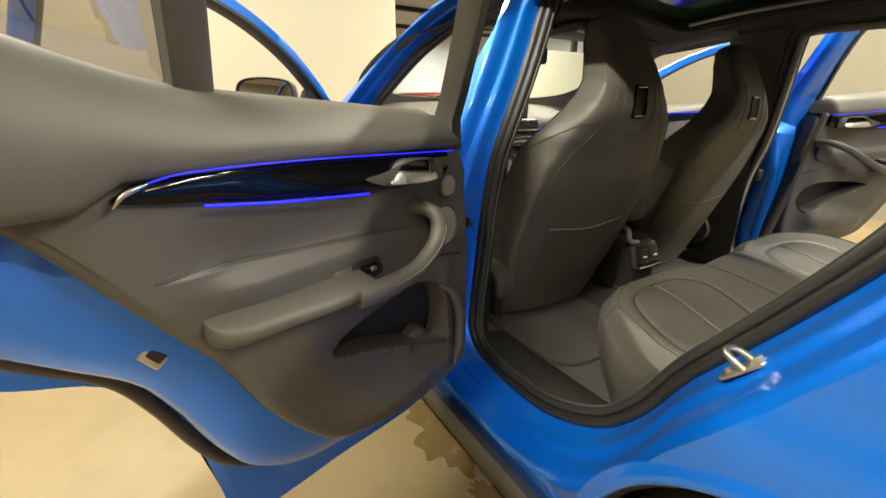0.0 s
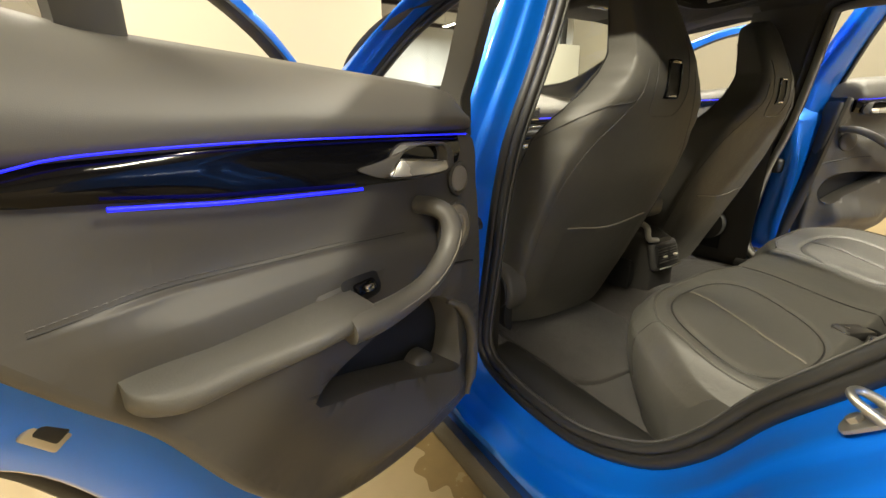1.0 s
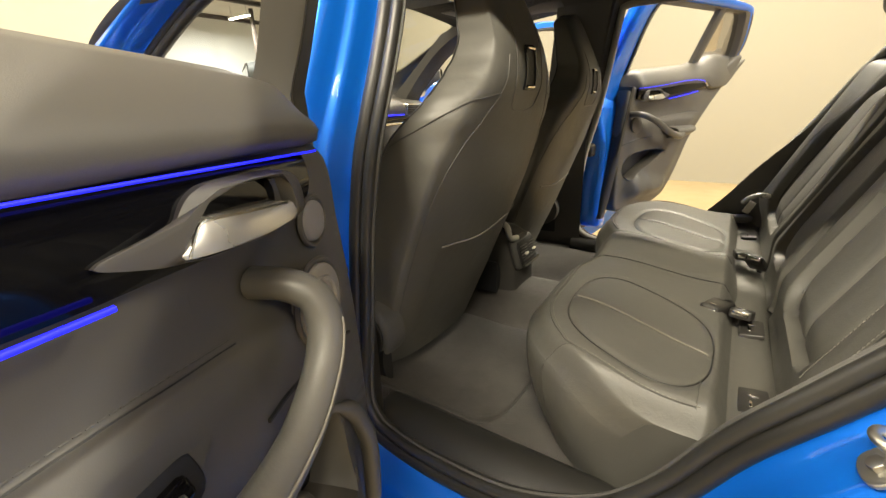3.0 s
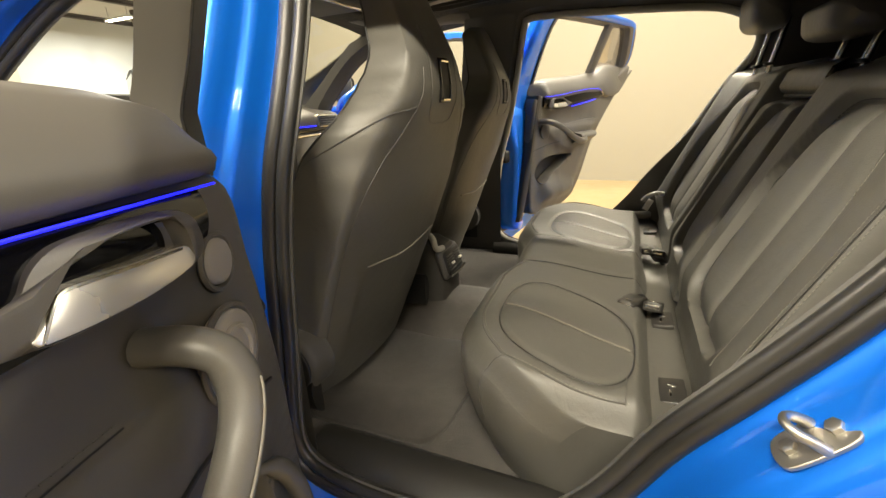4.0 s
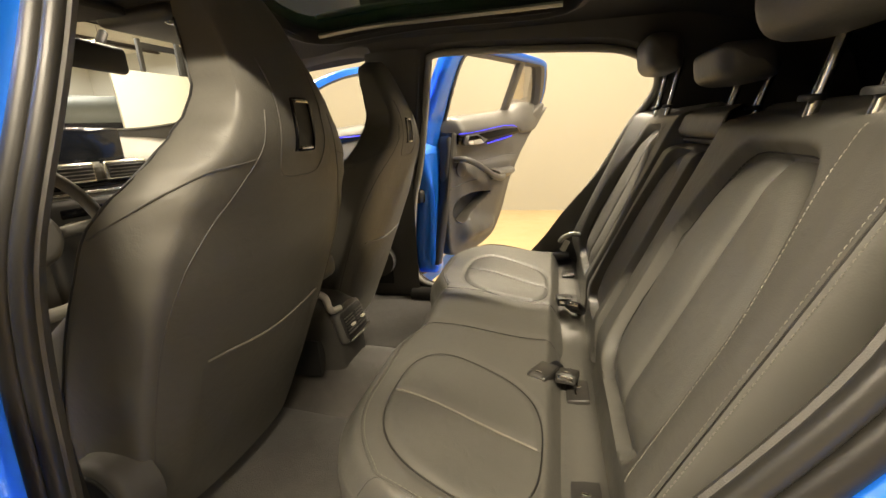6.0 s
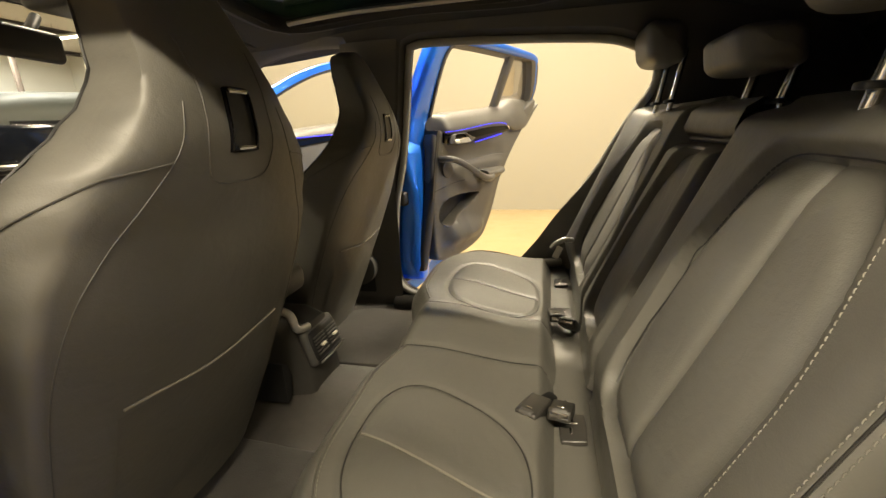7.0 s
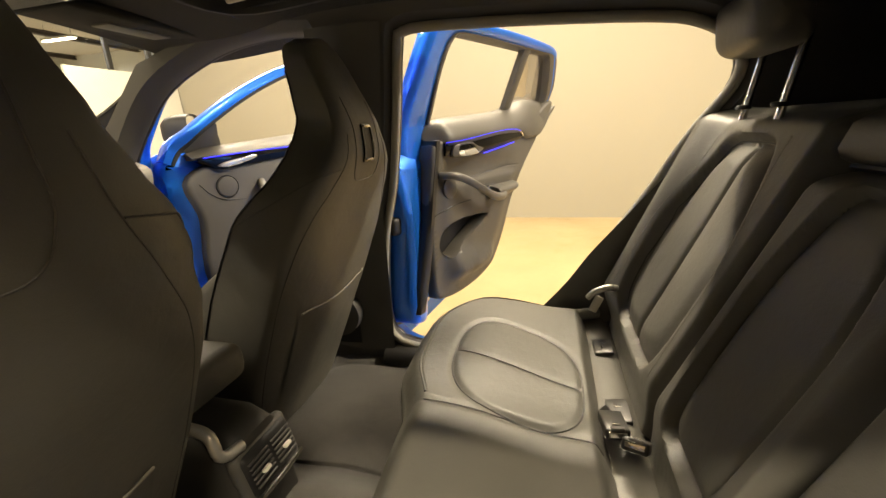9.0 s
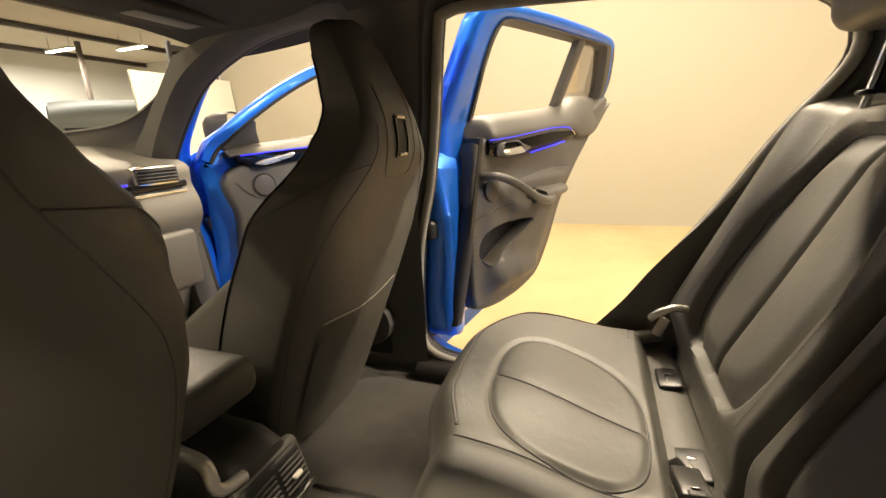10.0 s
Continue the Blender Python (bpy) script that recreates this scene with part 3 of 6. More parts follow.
# striker on the near rear flange
_n, _t = Vector((-0.12, 0.74, 0.66)).normalized(), Vector((0, -0.56, 0.83)).normalized()
_s = _n.cross(_t).normalized()
_t = _s.cross(_n)
ST = Matrix.Translation((-0.815, -0.062, 0.782)) @ Matrix.Scale(0.84, 4) @ Matrix(((_t.x, _s.x, _n.x, 0), (_t.y, _s.y, _n.y, 0), (_t.z, _s.z, _n.z, 0), (0, 0, 0, 1)))
pl = spline([(-0.045, -0.012), (-0.03, -0.024), (0.03, -0.024), (0.045, -0.012), (0.045, 0.012), (0.03, 0.024), (-0.03, 0.024), (-0.045, 0.012)], 40, True)
st = part("striker_plate", slab(pl, lambda a, b, n: ST @ Vector((a, b, n)), 0.0, 0.005, 0.0015), M_STEEL, car, "bare steel striker plate", smooth=False)
part("striker_loop", tube([ST @ Vector(p) for p in spline([(0.006, -0.019, 0.002), (0.002, -0.018, 0.018), (-0.004, -0.013, 0.033), (-0.007, 0.0, 0.039), (-0.004, 0.013, 0.033), (0.002, 0.018, 0.018), (0.006, 0.019, 0.002)], 26)], [0.0062 - 0.0018 * math.sin(math.pi * i / 25) for i in range(26)], 12, up=tuple(_t)), M_STEEL, st)
for a in (-0.026, 0.026):
    part("bolt", disc(0.0095, 0.009, ST @ Matrix.Translation((a, 0, 0.003)), 6, 0.001), M_STEEL, st)

# roof with its glass panel, headliner, screens
def roof_z(x, y):
    return 1.510 - 0.042 * (x / 0.6) ** 2 - 0.035 * sstep(0.6, 1.2, y) - 0.12 * sstep(-0.2, -0.9, y)


def dome(x0, x1, y0, y1, dz, nx=14, ny=14):
    return grid([[(x, y, roof_z(x, y) + dz) for x in np.linspace(x0, x1, nx)] for y in np.linspace(y0, y1, ny)])


for name, args in (("headliner", (-0.66, 0.66, -0.95, 0.02)), ("headliner", (-0.66, 0.66, 0.88, 1.24)), ("headliner", (-0.66, -0.40, 0.02, 0.88)), ("headliner", (0.40, 0.66, 0.02, 0.88))):
    part(name, dome(*args, -0.045), M_HEADLINER, car)
part("roof_glass", dome(-0.42, 0.42, 0.0, 0.9, -0.012), M_ROOFGLASS, car, "dark tinted glass roof panel")
part("roof_panel", dome(-0.67, 0.67, -0.95, 1.20, 0.012), M_BLUE, car)
rim = spline([(-0.39, 0.04), (0.0, 0.03), (0.39, 0.04), (0.395, 0.45), (0.39, 0.86), (0.0, 0.87), (-0.39, 0.86), (-0.395, 0.45)], 64, True)
rows = [[(p[0], p[1], roof_z(p[0], p[1]) + dz) for p in offset(rim, o)] for o, dz in ((0.02, -0.05), (0.0, -0.055), (-0.008, -0.045), (-0.008, -0.012))]
part("roof_frame", grid(rows, wrap_u=True), M_BLACK, car)
for s in (-1, 1):
    part("roof_rail_guide", tube([(s * 0.36, y, roof_z(0.36, y) - 0.04) for y in np.linspace(0.06, 0.84, 12)], 0.008, 6), M_STEEL, car)

ws = []
for k in range(9):
    t = k / 8
    y, z, hw = lerp(1.92, 1.21, t), lerp(1.165, 1.440, t) + 0.022 * math.sin(math.pi * t), lerp(0.735, 0.60, t)
    ws.append([(hw * u, y - 0.09 * u * u * (1 - 0.5 * t), z - 0.02 * u * u) for u in np.linspace(-1, 1, 17)])
g = part("windscreen", grid(ws), M_GLASS, car)
g.visible_shadow = False


def screen_at(a, b, lift):
    """Point on the windscreen's curve: a across, b up the slope from its foot, lift into the cabin."""
    t = b / 0.76
    hw = lerp(0.735, 0.60, t)
    u = a / hw
    return Vector((a, lerp(1.92, 1.21, t) - 0.09 * u * u * (1 - 0.5 * t), lerp(1.165, 1.440, t) + 0.022 * math.sin(math.pi * min(1.0, max(0.0, t))) - 0.02 * u * u)) + Vector((0, -0.36, -0.93)) * lift


half = [(0.05, 0.25), (0.09, 0.62), (0.155, 0.81), (0.235, 0.895), (0.36, 0.94), (0.57, 0.957), (0.72, 0.945), (0.88, 0.90), (0.96, 0.865), (1.0, 0.80), (1.005, 0.60), (0.975, 0.30)]
edge = [(u * lerp(0.735, 0.60, t), t * 0.76) for t, u in half]
edge = spline(edge + [(-a, b) for a, b in reversed(edge)], 150, True)
rows = [[screen_at(q[0], q[1], l + d * sstep(0.22, 0.10, p[1])) for p, q in zip(edge, offset(edge, o))] for o, l, d in ((-0.004, -0.004, 0), (0.0, 0.005, 0), (0.008, 0.010, 0), (0.030, 0.018, 0.006), (0.060, 0.022, 0.02), (0.085, 0.016, 0.05), (0.105, -0.008, 0.13))]
# paler dash plastic stands in for light on the surround's underside
part("windscreen_surround", grid(rows, wrap_u=True), M_DASH, car, "grey lining round the windscreen")
part("windscreen_border", tube([screen_at(p[0], p[1], 0.004) for p in offset(edge, -0.004)], 0.0025, 6, True), M_BLACK, car)
bm = grid([[(x, 1.22 + 0.02 * math.cos(x * 2), 1.43 - 0.02 * x * x) for x in np.linspace(-0.6, 0.6, 12)], [(x, 1.10, 1.428 - 0.02 * x * x) for x in np.linspace(-0.6, 0.6, 12)]])
part("header_rail", bm, M_HEADLINER, car)
rows = [[(x, -0.95 + d, z) for x in np.linspace(-0.66, 0.66, 10)] for d, z in ((0, 0.3), (0, 0.9), (0.02, 1.0), (0.2, 1.3), (0.25, 1.4))]
part("tailgate_lining", grid(rows), M_BLACK, car)
rows = [[(x, y, z) for x in np.linspace(-0.67, 0.67, 10)] for y, z in ((-0.30, 1.02), (-0.5, 1.03), (-0.9, 1.03))]
part("parcel_shelf", grid(rows), M_BLACK, car)
rows = [[(x * hw, y, z) for x in np.linspace(-1, 1, 16)] for y, z, hw in ((1.80, 1.03, 0.8), (2.2, 0.99, 0.82), (2.8, 0.94, 0.78), (3.2, 0.85, 0.65), (3.38, 0.6, 0.6))]
part("bonnet", grid(rows), M_BLUE, car)
rows = [[(x * hw, y - 0.05 * x * x, z) for x in np.linspace(-1, 1, 16)] for y, z, hw in ((3.38, 0.6, 0.6), (3.41, 0.5, 0.6), (3.38, 0.36, 0.6), (3.32, 0.27, 0.6))]
part("front_bumper", grid(rows), M_BLUE, car)
rows = [[(x * hw, y + 0.05 * x * x, z) for x in np.linspace(-1, 1, 16)] for y, z, hw in ((-0.80, 1.40, 0.60), (-1.02, 1.12, 0.66), (-1.08, 0.8, 0.72), (-1.03, 0.35, 0.72))]
part("tailgate", grid(rows), M_BLUE, car)

# floor of the cabin: carpet, tunnel, mats
def carpet_z(x, y):
    tun = 0.085 * math.exp(-(x / 0.13) ** 4)
    return 0.395 + tun + 0.10 * sstep(1.25, 1.7, y) + 0.006 * noise.noise((x * 6, y * 6, 0))


part("carpet", grid([[(x, y, carpet_z(x, y)) for x in np.linspace(-0.68, 0.68, 44)] for y in np.linspace(0.0, 1.75, 40)]), M_CARPET, car)
part("underbody", rbox((1.5, 3.6, 0.1), (0, 1.1, 0.27), 0.02), M_BLACK, car)
for s in (-1, 1):
    out = spline([(s * 0.20, 0.45), (s * 0.40, 0.44), (s * 0.58, 0.46), (s * 0.60, 0.60), (s * 0.59, 0.82), (s * 0.40, 0.86), (s * 0.20, 0.85), (s * 0.19, 0.6)], 60, True)
    part("floor_mat", slab(out, lambda a, b, n: (a, b, carpet_z(a, b) + n), 0.0, 0.012, 0.004), M_CARPET, car, "dark carpet floor mat")

# ---- doors ----
def belt(u):
    return 1.095 + 0.06 * u + 0.09 * sstep(0.6, 1.0, u)


def frame_n(z):
    return 0.045 + 0.50 * max(0.0, z - 1.10)


def door_space(s, scale):
    """From hinge-side distance u, depth n towards the cabin and height z to the door's own space."""
    slip = 0.022 if s > 0 else 0.0
    return lambda u, n, z: Vector((-s * n * scale, -(u + slip * sstep(0.03, 0.09, u) * sstep(0.75, 0.2, u)) * scale, 0.8 + (z - 0.8) * scale))


def bump_panel(u, z):
    """Relief of the door lining: a full lower pocket front and a soft hollow above the armrest."""
    low = 0.034 * sstep(0.70, 0.60, z + 0.25 * max(0, u - 0.30)) * sstep(0.50, 0.42, u) * sstep(0.13, 0.22, u) * sstep(0.515, 0.60, z)
    hollow = -0.010 * math.exp(-((z - 0.95) / 0.035) ** 2) * sstep(0.70, 0.6, u)
    sz = curve_at([(0.28, 0.907), (0.37, 0.9165), (0.51, 0.926), (0.61, 0.930), (0.74, 0.926)], u)
    shelf = 0.011 * sstep(0.93, 0.895, z + 0.03 * abs(u - 0.5)) + 0.005 * sstep(sz + 0.002, sz - 0.003, z) * sstep(0.26, 0.31, u)
    return low + (hollow + shelf) * sstep(0.118, 0.17, u)


def rear_door(s, hinge, turn, scale, label):
    P = door_space(s, scale)
    m = Matrix.Translation(hinge) @ pose(0, 0, 0, 0, 0, turn)
    # pressed shell: hinge face, inner flange and outer skin
    flange = [(0.0, 0.47), (-0.004, 0.7), (0.0, 0.93), (0.03, 1.01), (0.3, 1.07), (0.6, 1.10), (0.93, 1.14), (0.965, 1.10), (0.945, 1.02), (0.90, 0.93), (0.84, 0.88), (0.787, 0.835), (0.722, 0.777),
              (0.68, 0.705), (0.64, 0.614), (0.602, 0.55), (0.533, 0.50), (0.432, 0.472), (0.2, 0.455)]
    F = spline(flange, 140, True)
    skin = [(-0.012, 0.36), (-0.014, 0.7), (-0.01, 0.95), (0.0, 1.04), (0.3, 1.065), (0.6, 1.09), (0.95, 1.14), (1.0, 1.09), (0.97, 0.98), (0.92, 0.86), (0.833, 0.797), (0.75, 0.756), (0.68, 0.68), (0.64, 0.565), (0.615, 0.47), (0.605, 0.38), (0.4, 0.355)]
    if s > 0:
        tuck = lambda p: (p[0] - 0.055 * sstep(0.35, 0.62, p[0]), p[1] + 0.075 * sstep(0.62, 0.45, p[1]) * sstep(0.06, 0.22, p[0]))
        F, skin = np.array([tuck(p) for p in F]), [tuck(p) for p in skin]
    S = spline(skin, 140, True)
    k = np.argmin(np.linalg.norm(S - F[0], axis=1))
    S = np.roll(S, -k, 0)
    near = lambda p: (sstep(0.13, 0.03, p[0]) * sstep(1.06, 0.80, p[1]) if s > 0 else 0.0)
    rows = [[P(p[0], 0.012, p[1]) for p in S], [P(p[0], 0.022, p[1]) for p in offset(S, -0.004)], [P(p[0], 0.024, p[1]) for p in offset(F, 0.018)], [P(p[0], 0.04, p[1]) for p in offset(F, 0.006)],
            [P(p[0] + 0.02 * near(p), 0.088 + 0.05 * near(p), p[1]) for p in F], [P(p[0] + 0.02 * near(p), 0.098 + 0.05 * near(p), p[1]) for p in offset(F, -0.006)], [P(p[0] + 0.015 * near(p), 0.106 + 0.05 * near(p), p[1]) for p in offset(F, -0.03)],
            [P(p[0], 0.118 + 0.03 * near(p), p[1]) for p in offset(F, -0.052)], [P(p[0], 0.12 + 0.02 * near(p), p[1]) for p in offset(F, -0.10)], [P(p[0], 0.12, p[1]) for p in offset(F, -0.17)]]
    bm = grid(rows, wrap_u=True)
    ob = part("rear_door", bm, M_BLUE, car, label)
    ob.matrix_world = m
    part("outer_skin", sheet(S, [], lambda a, b: P(a, 0.012 - 0.03 * math.sin(min(1, max(0, (b - 0.36) / 0.8)) * math.pi), b), np.linspace(0.1, 0.9, 9), np.linspace(0.45, 1.1, 10)), M_BLUE, ob)
    part("door_rubber", tube([P(p[0], 0.034, p[1]) for p in offset(F, 0.014)], 0.0135 * scale, 8, True, up=(1, 0, 0)), M_RUBBER, ob, "black rubber door seal")
    if s > 0:
        part("hinge_boot", rbox((0.05, 0.045, 0.06), P(0.0, 0.105, 0.80), 0.012), M_RUBBER, ob)
        part("hinge_arm", tube([P(-0.055, 0.05, 0.80), P(0.0, 0.07, 0.80)], 0.008, 8), M_STEEL, ob)
    else:
        part("check_strap", tube([P(u, n, z) for u, n, z in spline([(-0.030, 0.082, 0.850), (-0.020, 0.095, 0.847), (-0.004, 0.112, 0.840)], 9)], [0.004, 0.007, 0.008, 0.0085, 0.0085, 0.0085, 0.0085, 0.008, 0.006], 10), M_RUBBER, ob, "black rubber sleeve of the check strap")
    # window frame
    path = spline([(0.060, 1.03), (0.066, 1.12), (0.083, 1.19), (0.1175, 1.30), (0.152, 1.37), (0.205, 1.412), (0.28, 1.435), (0.46, 1.44), (0.65, 1.432), (0.80, 1.405), (0.875, 1.365), (0.905, 1.29), (0.93, 1.17)], 80)
    fr = []
    tr = []
    for i, (u, z) in enumerate(path):
        a, b = path[max(0, i - 1)], path[min(len(path) - 1, i + 1)]
        t = (b - a) / np.linalg.norm(b - a)
        nu, nz = t[1], -t[0]                       # towards the opening
        w = lerp(0.016, 0.026, sstep(0.15, 0.30, u))
        n0 = frame_n(z)
        d0 = lerp(0.022, 0.012, sstep(0.15, 0.40, u))
        cl = lerp(-1.6, -1.0, sstep(0.12, 0.26, u))
        tc = lerp(lerp(0.5, 0.74, sstep(0.2, 0.3, u)), 0.35, sstep(0.62, 0.8, u))
        fr.append([P(u + nu * w * c, n0 + d, z + nz * w * c) for c, d in ((cl, d0), (cl, 0.05), (cl + 0.25, 0.062), (0.3, 0.064), (0.55, 0.05), (0.6, 0.02), (0.6, d0))])
        tr.append([P(u + nu * w * c, n0 + d, z + nz * w * c) for c, d in ((tc, 0.0645), (tc + 0.08, 0.068), (0.88, 0.068), (1.02, 0.058), (1.04, d0 - 0.004), (0.62, d0 - 0.004))])
    if s > 0:
        # the far side's frame: broad upright, sharp top corner, long sloping tail
        O = spline([(0.046, 0.96), (0.056, 1.10), (0.062, 1.21), (0.068, 1.33), (0.074, 1.362), (0.092, 1.380), (0.14, 1.389), (0.3, 1.397), (0.56, 1.399), (0.78, 1.393), (0.89, 1.383), (0.93, 1.363), (0.985, 1.305), (1.025, 1.25), (1.035, 1.20), (1.03, 1.14)], 100)
        I = spline([(0.19, 0.96), (0.180, 1.10), (0.163, 1.22), (0.160, 1.29), (0.166, 1.325), (0.182, 1.346), (0.22, 1.356), (0.37, 1.358), (0.6, 1.357), (0.76, 1.356), (0.835, 1.355), (0.868, 1.335), (0.93, 1.27), (0.972, 1.215), (0.985, 1.18), (0.98, 1.12)], 100)
        fr, tr = [], []
        for o, i in zip(O, I):
            c = lerp(0.86, 0.22, sstep(0.84, 0.95, o[0]))
            q = lambda f, d: P(lerp(o[0], i[0], f), frame_n(lerp(o[1], i[1], f)) + d, lerp(o[1], i[1], f))
            fr.append([q(f, d) for f, d in ((0.0, 0.012), (0.0, 0.048), (0.06, 0.057), (0.2, 0.063), (0.5, 0.067), (0.8, 0.061), (c + 0.02, 0.056), (c + 0.02, 0.012))])
            tr.append([q(f, d) for f, d in ((c, 0.05), (c + 0.02, 0.066), (0.97, 0.066), (1.01, 0.056), (1.02, 0.014), (c, 0.014))])
    part("window_frame", grid(fr, wrap_u=True, cap=True), M_BLUE, ob)
    part("frame_trim", grid(tr, wrap_u=True, cap=True), M_SOFT, ob, "dark grey window surround")
    if s < 0:
        gk = []
        for i, (u, z) in enumerate(path[:24]):
            t = path[i + 1] - path[max(0, i - 1)]
            t = t / np.linalg.norm(t)
            gk.append([P(u + t[1] * w, frame_n(z) + d, z - t[0] * w) for w, d in ((-0.014, 0.012), (-0.028, 0.012), (-0.030, 0.050), (-0.022, 0.0665), (0.007, 0.0675), (0.007, 0.05))])
        part("frame_gasket", grid(gk, wrap_u=True, cap=True), M_RUBBER, ob, "black rubber gasket of the window frame")
        part("frame_rubber", tube([P(u - 0.030, frame_n(z) + 0.012, z) for u, z in path[5:18]], 0.011 * scale, 8), M_RUBBER, ob)
    dv = [[P(u + lean, frame_n(z) + d, z) for u, d in ((du, 0.032), (du, 0.056), (du + 0.008, 0.062), (du + 0.038, 0.062), (du + 0.046, 0.056), (du + 0.046, 0.032))]
          for z in np.linspace(1.11, 1.43 if s < 0 else 1.362, 12) for lean, du in ((0.16 * (z - 1.11), 0.575) if s < 0 else (-0.11 * (z - 1.11), 0.664),)]
    part("window_divider", grid(dv, wrap_u=True, cap=True), M_SOFT, ob)
    q = [(0.635, 1.13), (0.67, 1.40), (0.80, 1.385), (0.86, 1.35), (0.895, 1.20), (0.89, 1.17)]
    if s > 0:
        q = [(0.70, 1.14), (0.69, 1.36), (0.84, 1.36), (0.92, 1.29), (0.985, 1.20), (0.975, 1.17)]
    qg = part("quarter_glass", slab(spline(q, 40, True), lambda a, b, n: P(a, frame_n(b) + n, b), 0.03, 0.034, 0.001), M_TINT, ob, "fixed tinted quarter window")
    qg.visible_shadow = False
    # padded upper lining
    rows = []
    nose = 0.094 if s < 0 else 0.131
    for u in np.concatenate([nose + 0.099 - 0.098 * np.cos(np.linspace(0.06, 1, 14) * math.pi / 2), np.linspace(0.25, 0.95 if s < 0 else 1.095, 36)]):
        e = max(0.0, 1 - (max(0.0, nose + 0.099 - u) / 0.099) ** 2) ** 0.4
        top, low = belt(u), 1.046 + 0.004 * math.sin(u * 4) - 0.024 * sstep(0.715, 0.745, u)
        if s > 0:
            top, low = top - 0.062 * sstep(0.74, 1.0, u), 1.042 + 0.024 * sstep(0.2, 0.6, u) - 0.026 * sstep(0.71, 0.76, u) + 0.75 * soft_over(u - 0.93) - 0.012
        crown = low + (top - low) * (0.12 + 0.88 * e)
        r = [(0.055, crown - 0.012), (0.075, crown + 0.006), (0.11, crown + 0.012), (0.145, crown + 0.001), (0.168, crown - 0.022), (0.182, lerp(crown, low, 0.62)), (0.186, low + 0.012), (0.182, low + 0.002), (0.168, low - 0.002), (0.10, low - 0.002), (0.06, low)]
        sh = (1 - sstep(nose, nose + 0.07, u)) * (0.022 if s < 0 else 0.05)
        back = 0.30 + 0.70 * math.sqrt(max(0.0, 1 - (max(0.0, u - (0.80 if s < 0 else 0.74)) / (0.152 if s < 0 else 0.300)) ** 2))
        if s > 0:
            back = 1 - 0.22 * sstep(0.80, 1.065, u)
        tip = lerp(0.45, 1.0, e)
        rows.append([P(u, 0.05 + (0.075 + (n - sh * (n - 0.05) / 0.13 - 0.125) * tip) * back, z) for n, z in r])
    part("upper_lining", grid(rows, wrap_u=True, cap=True), M_SOFT, ob, "soft grey padded upper lining", sharp=75)
    # main lining with the map pocket cut into it
    inw = 0.015 if s < 0 else 0.0
    lining = spline([(0.138 - inw, 1.045), (0.108 - inw, 0.95), (0.09 - inw, 0.82), (0.088 - inw, 0.68), (0.096 - inw, 0.54), (0.14, 0.508), (0.237, 0.50), (0.36, 0.513), (0.462, 0.543), (0.514, 0.585), (0.578, 0.668), (0.640, 0.787), (0.690, 0.856), (0.740, 0.926), (0.80, 1.005), (0.88, 1.075), (0.90, 1.11), (0.86, 1.125), (0.75, 1.075), (0.6, 1.056), (0.3, 1.052)], 130, True)
    if s > 0:
        lining = spline([(0.138, 1.045), (0.108, 0.95), (0.09, 0.82), (0.088, 0.68), (0.096, 0.54), (0.14, 0.508), (0.237, 0.50), (0.36, 0.513), (0.462, 0.543), (0.514, 0.585), (0.578, 0.668), (0.648, 0.787), (0.72, 0.87), (0.79, 0.94), (0.87, 1.01), (0.96, 1.085), (1.035, 1.155), (1.045, 1.188), (1.0, 1.185), (0.87, 1.125), (0.75, 1.075), (0.6, 1.06), (0.3, 1.052)], 130, True)
    pocket = spline([(0.488, 0.742), (0.45, 0.768), (0.35, 0.790), (0.27, 0.795), (0.205, 0.772), (0.174, 0.71), (0.185, 0.645), (0.215, 0.642), (0.30, 0.672), (0.40, 0.707), (0.47, 0.728)], 60, True)
    if s > 0:
        pocket = spline([(0.425, 0.768), (0.38, 0.778), (0.30, 0.782), (0.22, 0.778), (0.165, 0.765), (0.135, 0.73), (0.128, 0.695), (0.148, 0.668), (0.172, 0.654), (0.20, 0.662), (0.235, 0.682), (0.33, 0.725), (0.40, 0.757)], 60, True)
    inner = offset(lining, -0.014)
    ring = [tuple(p) for p in inner] + [tuple(inner[0])]
    sink = lambda u: 0.036 * sstep(0.73, 0.88, u) if s < 0 else 0.0
    bm = sheet(inner, [pocket], lambda a, b: P(a, 0.166 - sink(a) + bump_panel(a, b) * sstep(0.0, 0.09, dist_poly(a, b, ring)), b), np.linspace(0.12, 0.86, 34), list(np.linspace(0.53, 0.89, 21)) + list(np.linspace(0.90, 0.936, 19)) + list(np.linspace(0.945, 1.04, 6)))
    rows = [[P(p[0], 0.10, p[1]) for p in lining]] + [[P(q[0], n - sink(p[0]), q[1]) for p, q in zip(lining, offset(lining, -o))] for n, o in ((0.146, 0.0), (0.156, 0.0015), (0.1615, 0.005), (0.1648, 0.0095), (0.166, 0.014))]
    grid(rows, bm, wrap_u=True)
    rows = [[P(p[0], 0.166 + bump_panel(*p), p[1]) for p in pocket], [P(p[0], 0.158 + bump_panel(*p), p[1]) for p in offset(pocket, -0.004)], [P(p[0], 0.13, p[1]) for p in offset(pocket, -0.006)]]
    grid(rows, bm, wrap_u=True)
    part("door_lining", bm, M_SOFT, ob, "dark grey moulded door lining", sharp=34)
    part("pocket_floor", sheet(offset(pocket, 0.01), [], lambda a, b: P(a, 0.126, b)), M_BLACK, ob)
